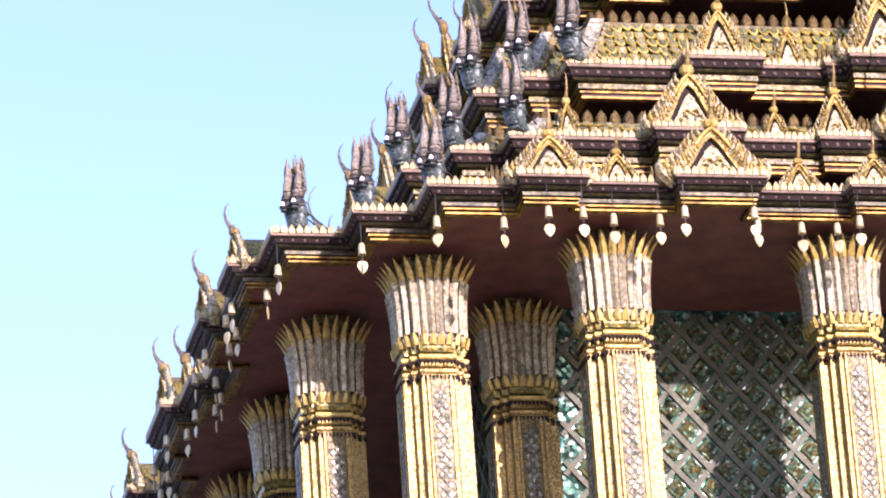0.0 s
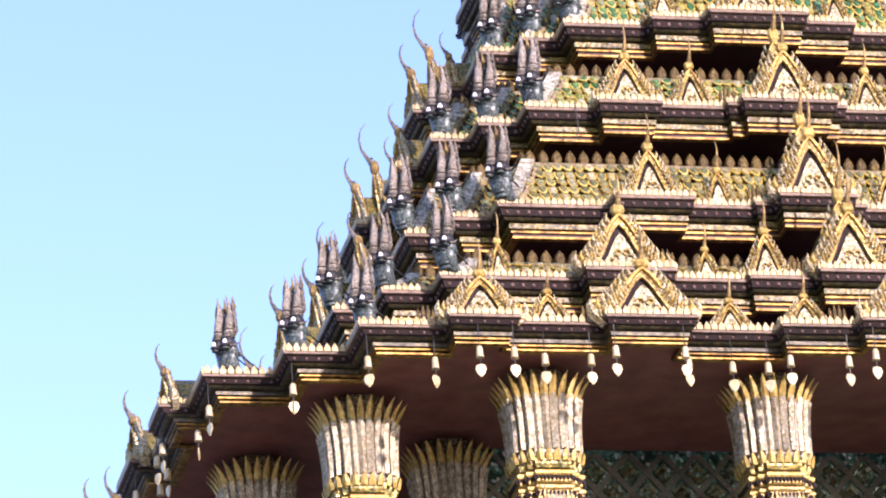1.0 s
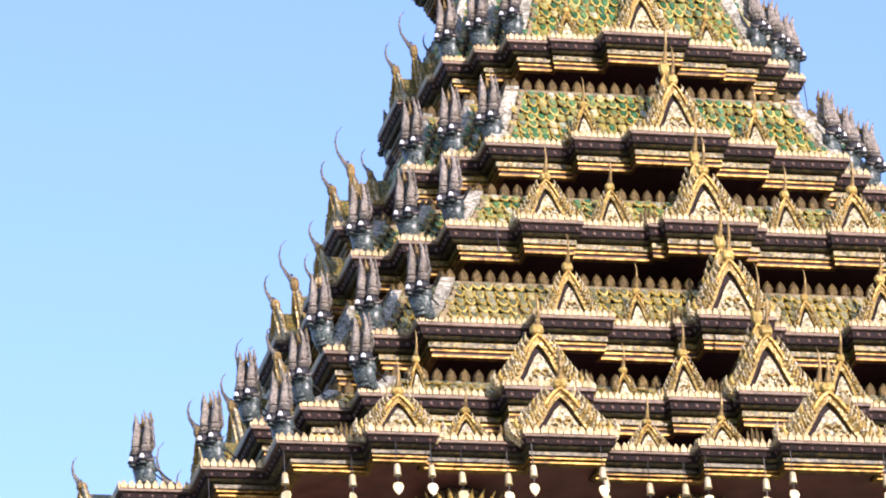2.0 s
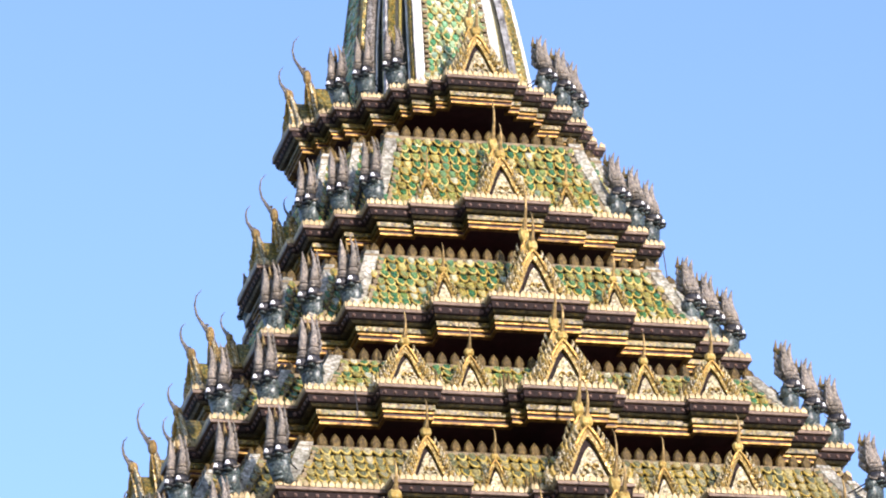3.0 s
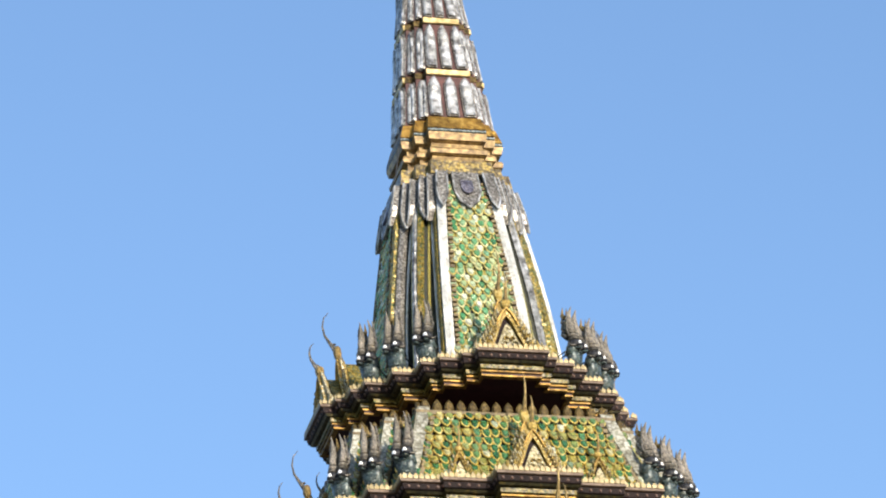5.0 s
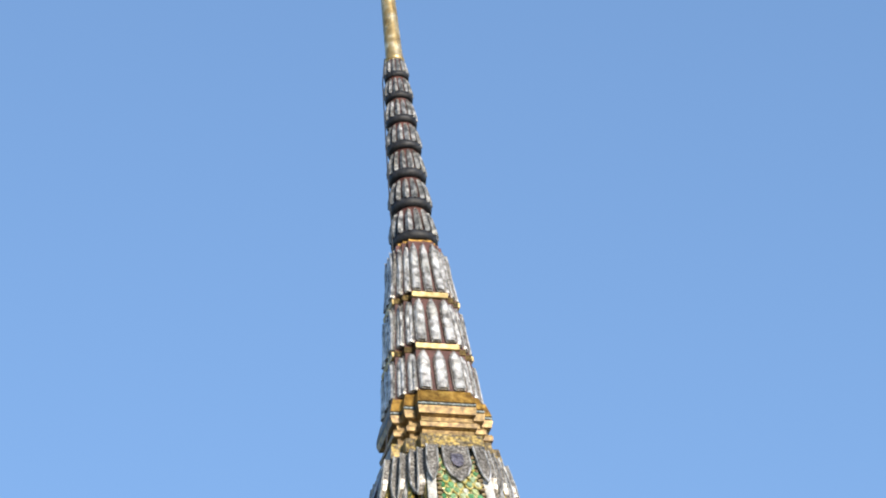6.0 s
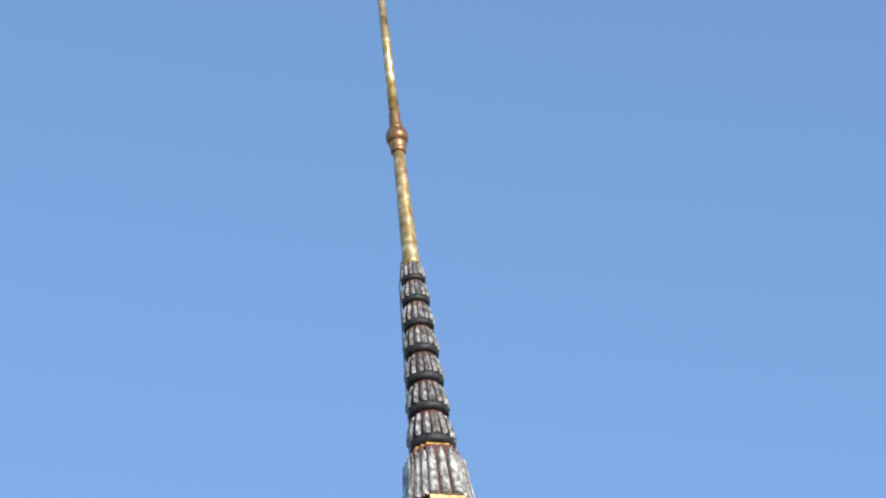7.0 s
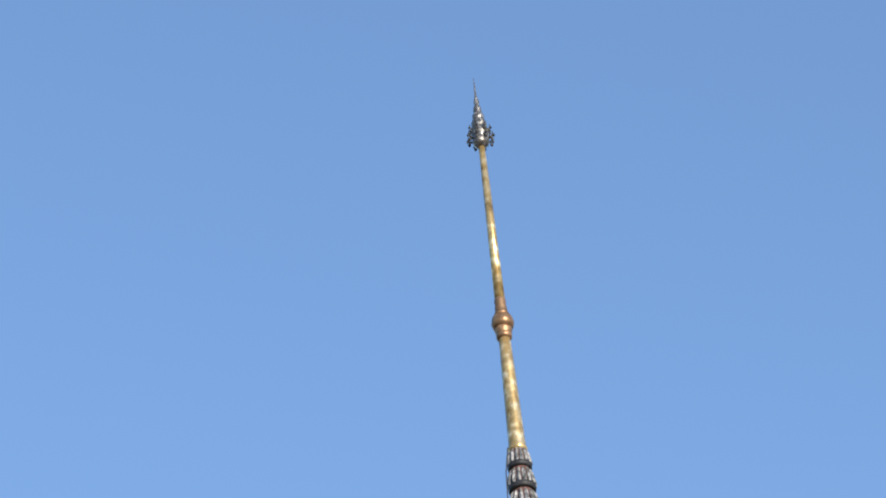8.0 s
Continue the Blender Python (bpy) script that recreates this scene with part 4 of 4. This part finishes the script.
# ribs and shields down every facet of the bell
for face in range(4):
    for sgn in (-1, 1):
        gold_face = face == 3
        bell_rib(face, sgn, BC, 1.0, 0.0, 0.105, .05, GREEN_GOLD if gold_face else RIB, "gold and green glass rib" if gold_face else "silver mirror-glass rib")
        bell_rib(face, sgn, BE, BE, 0.0, 0.08, .045, LOBE if sgn > 0 else GREEN_GOLD, "silver mirror-glass rib" if sgn > 0 else "gold and green glass rib")
        bell_rib(face, sgn, BE, BE, 0.125, 0.03, .03, TILE_YELLOW, "thin yellow glazed strip")
        bell_rib(face, sgn, 1.0, BC, 0.02, 0.10, .03, GREEN_GOLD if sgn > 0 else SILVER_GREY, "gold and green glass rib" if sgn > 0 else "grey mirror-glass rib")
        bell_rib(face, sgn, 1.0, BC, 0.14, 0.028, .035, RIB, "thin silver strip")
        bell_shield(face, lambda z, q=sgn: q * (bell_d(z) * BC - .055), lambda z: bell_d(z) + .03, .065, 26.50, SILVER_GREY)
        bell_shield(face, lambda z, q=sgn: q * (bell_d(z) * (BE + BC) / 2 + .02), lambda z: bell_d(z) * BE + .03, .07, 26.42, SILVER_GREY)
        bell_shield(face, lambda z, q=sgn: q * (bell_d(z) * (1 + BE) / 2 + .01), lambda z: bell_d(z) * BC + .03, .075, 26.38, SILVER_GREY)
    bell_shield(face, lambda z: 0.0, lambda z: bell_d(z) + .02, .155, 26.50, SILVER_GREY)
    sh = [(-.14, 27.0), (.14, 27.0), (.15, 26.78), (.1, 26.66), (0, 26.6), (-.1, 26.66), (-.15, 26.78)]
    g = Geo()
    loft(g, [[(x * .5, -bell_d(z) - y, 26.80 + (z - 26.8) * .55 + Z) for x, z in sh] for y in (.07, .1)], 0, quarter(face))
    part("shield_boss", g.mesh("shield_boss", BLUE_PANEL), bell, "violet glass centre")


def stack(name, rows, mat, label=""):
    g = Geo()
    loft(g, [at(redented(d), z + Z) for z, d in rows])
    return part(name, g.mesh(name, mat), spire, label)


stack("lower_band", [(27.02, .62), (27.03, .67), (27.23, .64), (27.25, .58)], OLD_GOLD, "worn gold and grey mosaic band")
stack("neck_moulding", [(27.24, .55), (27.34, .54), (27.36, .595), (27.41, .60), (27.44, .585), (27.45, .54), (27.52, .535)], STUD_GOLD)
stack("flared_moulding", [(27.52, .54), (27.54, .595), (27.63, .615), (27.65, .57)], STUD_GOLD)
stack("green_line", [(27.645, .60), (27.65, .612), (27.675, .612), (27.68, .60)], BLUE_GLASS, "thin dark green glass line")
stack("gold_band", [(27.68, .57), (27.69, .61), (27.87, .555), (27.89, .49)], GOLD_BAR, "bright gilded band")
# three storeys of lobes before a red core
CORE = [(27.88, .515), (28.6, .448), (29.4, .365), (30.14, .275)]
stack("core", CORE, RED_CORE, "dark red painted core")


def core_d(z):
    return float(np.interp(z, [c[0] for c in CORE], [c[1] for c in CORE]))


def lobe_mesh(hw, L, lean, proud=.055):
    """A long shield-shaped boss: flat foot, parallel sides, pointed arch, with a raised rim round a hollow field."""
    g = Geo()
    arch = [(0, .82), (.05, 1), (.5, 1), (.72, .98), (.83, .82), (.92, .52), (1, .03)]
    for f, y0, y1, slot in ((1.0, .03, -.5 * proud, 1), (.78, -.3 * proud, -proud, 0)):
        rings = [[(hw * f * w * math.cos(t), (y0 if math.sin(t) < .2 else y1 * (.55 + .45 * math.sin(t))) - lean * (h * (f if h > .5 else 1) + (1 - f) * .2), L * (h * (1 - (1 - f) * .35) + (1 - f) * .12)) for t in [math.pi * j / 6 for j in range(7)]] + [(0, .05 - lean * h, L * (h * (1 - (1 - f) * .35) + (1 - f) * .12))]
                 for h, w in arch]
        loft(g, rings, slot)
    return g.mesh("lobe", LOBE, SILVER_GREY)


for z0, z1 in ((27.90, 28.48), (28.60, 29.25), (29.36, 30.1)):
    d0, d1 = core_d(z0), core_d(z1)
    wide, slim = (lobe_mesh(d0 * k, z1 - z0, d1 - d0) for k in (.168, .095))
    for face in range(4):
        for x, y, me in ((-.40, 1, wide), (0, 1, wide), (.40, 1, wide), (-.68, .79, slim), (.68, .79, slim), (-.89, .57, slim), (.89, .57, slim)):
            # each leans in with the core beneath
            part("lobe", me, spire, "silver mirror-glass lobe", quarter(face) @ Matrix.Translation((x * d0, -y * d0 - .004, z0 + Z)) @ Matrix.Rotation(math.atan2(x * (d1 - d0), z1 - z0), 4, "Y"))
    if z1 < 30:
        stack("gold_line", [(z1 + .01, d1 - .01), (z1 + .015, d1 + .012), (z1 + .08, d1 + .008), (z1 + .1, d1 - .01)], LEAF, "dull gilded line")
        for face in range(4):
            g = Geo()
            box(g, -d1 * .57, d1 * .57, -d1 - .035, -d1 + .02, z1 + .012 + Z, z1 + .088 + Z, 0, quarter(face), .008)
            part("gold_bar", g.mesh("gold_bar", GOLD_PALE), spire, "pale gilded bar")
stack("gold_line", [(30.1, .2), (30.12, .25), (30.18, .25), (30.2, .22)], GOLD_BAR)
# lotus rings
rings = [(30.20, 30.70, .285), (30.70, 31.15, .255), (31.15, 31.58, .232), (31.58, 31.98, .212), (31.98, 32.35, .192), (32.35, 32.68, .174), (32.68, 32.98, .152)]
for z0, z1, r in rings:
    L = z1 - z0
    g = Geo()
    lathe(g, [(r * .85, z0), (r * .98, z0 + L * .04), (r, z0 + L * .14), (r * .97, z0 + L * .24), (r * .84, z0 + L * .3)], 20, 0, Matrix.Translation((0, 0, Z)))
    part("lotus_ring", g.mesh("lotus_ring", BLACK, smooth=True), spire, "dark green glazed ring")
    g = Geo()
    lathe(g, [(r * .84, z0 + L * .28), (r * .8, z0 + L * .6), (r * .68, z0 + L), (r * .6, z1 + .01)], 16, 0, Matrix.Translation((0, 0, Z)))
    part("ring_core", g.mesh("ring_core", RED_CORE), spire)
    lobe = Geo()
    w0 = r * .16
    loft(lobe, [[(-w * w0, y, h * L), (0, y - w0 * .9 * w, h * L), (w * w0, y, h * L), (0, y + .02, h * L)] for h, y, w in ((.22, -r * .93, .9), (.4, -r * .91, 1), (.7, -r * .82, .9), (.9, -r * .72, .6), (.97, -r * .66, .1))])
    lobe = lobe.mesh("ring_petal", RING_GREY)
    for i in range(14):
        part("ring_petal", lobe, spire, m=Matrix.Translation((0, 0, z0 + Z)) @ Matrix.Rotation(2 * math.pi * i / 14, 4, "Z"))
for name, rows, mat, label in (
        ("mast", [(.105, 32.95), (.125, 32.99), (.11, 33.03), (.106, 33.1), (.085, 34.2), (.072, 34.72)], GOLD_MAST, "gilded lower mast"),
        ("mast_collar", [(.07, 34.7), (.1, 34.72), (.1, 34.77), (.08, 34.79), (.11, 34.82), (.11, 34.86), (.09, 34.88)], COPPER, ""),
        ("ball", [(.08, 34.87), (.13, 34.89), (.145, 34.95), (.13, 35.03), (.085, 35.07)], COPPER, "dull bronze ball"),
        ("mast_neck", [(.085, 35.06), (.095, 35.1), (.075, 35.13), (.08, 35.19), (.07, 35.25), (.075, 35.31), (.066, 35.34)], COPPER, ""),
        ("upper_mast", [(.066, 35.33), (.056, 36.5), (.04, 37.88)], GOLD_MAST, "gilded upper mast")):
    g = Geo()
    lathe(g, rows, 18, 0, Matrix.Translation((0, 0, Z)))
    part(name, g.mesh(name, mat, smooth=True), spire, label)
crown = Geo()
lathe(crown, [(.05, 37.84), (.1, 37.88), (.115, 37.95), (.09, 37.99), (.115, 38.03), (.12, 38.1), (.085, 38.14), (.1, 38.18), (.1, 38.24), (.065, 38.28), (.08, 38.31), (.075, 38.37), (.045, 38.42), (.055, 38.45), (.05, 38.5), (.028, 38.55), (.038, 38.6), (.015, 38.7), (.008, 38.9), (.002, 39.02)], 14, 0, Matrix.Translation((0, 0, Z)))
crown = part("crown", crown.mesh("crown", CROWN, smooth=True), spire, "tiered metal crown finial")
arm = Geo()
tube(arm, [(0, -.09, 0), (0, -.14, .0), (0, -.18, .04), (0, -.17, .1)], [.018, .016, .016, .004], 5)
ball(arm, (0, -.165, -.035), .022, .022, .03)
tube(arm, [(0, -.16, .03), (0, -.2, .02)], [.014, .02], 5)
arm = arm.mesh("crown_arm", WIRE)
for z, n in ((37.96, 8), (38.1, 8)):
    for i in range(n):
        part("crown_arm", arm, crown, m=Matrix.Translation((0, 0, z + Z)) @ Matrix.Rotation(2 * math.pi * (i + .3) / n, 4, "Z") @ Matrix.Scale(.95 if z < 38 else .8, 4))

g = Geo()
tube(g, [(-.13, -.02, 33.0 + Z), (-.2, -.06, 32.6 + Z), (-.27, -.12, 31.3 + Z), (-.31, -.16, 30.3 + Z), (-.46, -.2, 28.3 + Z), (-.62, -.3, 27.6 + Z), (-.72, -.35, 27.1 + Z)], [.008] * 7, 5)
part("earth_cable", g.mesh("earth_cable", WIRE), spire, "thin dark cable down the spire")

# ------------------------------------------------------------------ hanging bells under the eaves
def hanging_bell():
    top = tagged(new("hanging_bell"), "small gilded bell with a leaf-shaped clapper under the eave", "bell", group="bells under the eaves")
    g = Geo()
    tube(g, [(0, 0, .02), (0, 0, -.205)], [.005, .005], 5)
    part("hook", g.mesh("hook", WIRE), top)
    g = Geo()
    lathe(g, [(.010, -.2), (.022, -.205), (.03, -.225), (.033, -.29), (.039, -.315), (.033, -.315)], 12)
    part("bell_body", g.mesh("bell_body", BELL_METAL, smooth=True), top)
    g = Geo()
    tube(g, [(0, 0, -.32), (0, 0, -.39)], [.005, .005], 5)
    part("clapper_rod", g.mesh("clapper_rod", WIRE), top)
    g = Geo()
    lf = [(0, -.505), (-.034, -.47), (-.052, -.425), (-.04, -.385), (0, -.372), (.04, -.385), (.052, -.425), (.034, -.47)]
    loft(g, [[(x * .8, -.008, -.44 + (z + .44) * .8) for x, z in lf], [(x, 0, z) for x, z in lf], [(x * .8, .008, -.44 + (z + .44) * .8) for x, z in lf]])
    part("clapper_leaf", g.mesh("clapper_leaf", BELL_METAL), top, "pale gilded leaf clapper")
    return top


hb = hanging_bell()
first = True
for face in range(4):
    for x, y in ((5.12, 6.36), (4.50, 6.36), (4.15, 6.64), (3.83, 6.64), (3.51, 6.49), (3.08, 6.49), (2.9, 6.70), (2.25, 6.70), (2.16, 6.48), (1.71, 6.36), (1.37, 6.36), (1.21, 6.54), (0.65, 6.54), (0.45, 6.72), (5.68, 5.68)):
        for sgn in (-1, 1):
            m = quarter(face) @ Matrix.Translation((sgn * x, -y, 15.78 + UP - 0.085)) @ Matrix.Rotation(random.uniform(-.6, .6), 4, "Z")
            if first:
                hb.matrix_basis, first = m, False
            else:
                copy_thing(hb, m)

# ------------------------------------------------------------------ lattice and mosaic on the chamber wall
diamond = Geo()
q = 0.168
loft(diamond, [[(-q * .66, 0, 0), (0, 0, -q * .76), (q * .66, 0, 0), (0, 0, q * .76)], [(-q * .58, -.02, 0), (0, -.02, -q * .66), (q * .58, -.02, 0), (0, -.02, q * .66)], [(-q * .34, -.008, 0), (0, -.008, -q * .4), (q * .34, -.008, 0), (0, -.008, q * .4)], [(-q * .05, -.035, 0), (0, -.035, -q * .06), (q * .05, -.035, 0), (0, -.035, q * .06)]])
diamond = diamond.mesh("wall_diamond", DIAMOND)
for face in (0, 3):
    g = Geo()
    w, top_z, low_z = CELLA - 0.32, CEIL - 0.05, CEIL - 3.6
    step = 0.34
    n = 52
    for i in range(-n, n):
        for sgn in (-1, 1):
            # bars of the lattice, clipped to the panel
            x0 = i * step
            za, zb = low_z, top_z
            xa, xb = x0, x0 + sgn * (zb - za) * .86
            lo, hi = (xa, xb) if xa < xb else (xb, xa)
            if hi < -w or lo > w:
                continue
            t0, t1 = 0.0, 1.0
            for lim in (-w, w):
                t = (lim - xa) / (xb - xa)
                if 0 < t < 1:
                    if (lim == -w) == (xb > xa):
                        t0 = max(t0, t)
                    else:
                        t1 = min(t1, t)
            if t1 <= t0:
                continue
            p0 = Vector((xa + (xb - xa) * t0, 0, za + (zb - za) * t0))
            p1 = Vector((xa + (xb - xa) * t1, 0, za + (zb - za) * t1))
            nrm = Vector(((p1 - p0).z, 0, -(p1 - p0).x)).normalized() * .026
            yo = -.012 if sgn > 0 else -.016
            loft(g, [[(p0 + nrm + Vector((0, -CELLA + .01, 0))), (p0 - nrm + Vector((0, -CELLA + .01, 0))), (p0 - nrm + Vector((0, -CELLA + yo * 2, 0))), (p0 + nrm + Vector((0, -CELLA + yo * 2, 0)))],
                     [(p1 + nrm + Vector((0, -CELLA + .01, 0))), (p1 - nrm + Vector((0, -CELLA + .01, 0))), (p1 - nrm + Vector((0, -CELLA + yo * 2, 0))), (p1 + nrm + Vector((0, -CELLA + yo * 2, 0)))]], 0, quarter(face))
    part("lattice", g.mesh("lattice", LATTICE), wall, "dull gilded diamond lattice", kind="stuff")
    if face:
        continue
    vz = step / .86
    zz = low_z + vz
    while zz < top_z - .1:
        for i in range(-11, 12):
            for off, dz in ((0.5, 0), (0.0, vz / 2)):
                x, zc = (i + off) * step, zz + dz
                if abs(x) < w - .1 and zc < top_z - .12:
                    part("wall_diamond", diamond, wall, m=quarter(face) @ Matrix.Translation((x, -CELLA - .002, zc)))
        zz += vz

# ------------------------------------------------------------------ loose wires on the roof
for k, x, y, drop in ((5, 2.0, -1.47, 0.5), (3, -2.2, -3.60, 0.4)):
    g = Geo()
    tube(g, [(0, 0, .03), (.012, 0, -drop * .3), (.02, 0, -drop * .7), (-.03, .03, -drop)], [.006] * 4, 5)
    wire = tagged(new("hanging_wire", g.mesh("hanging_wire", WIRE)), "thin dark wire hanging from the roof eave", "wire")
    wire.matrix_basis = Matrix.Translation((x, y, TIERS[k][0] + UP - 0.03))
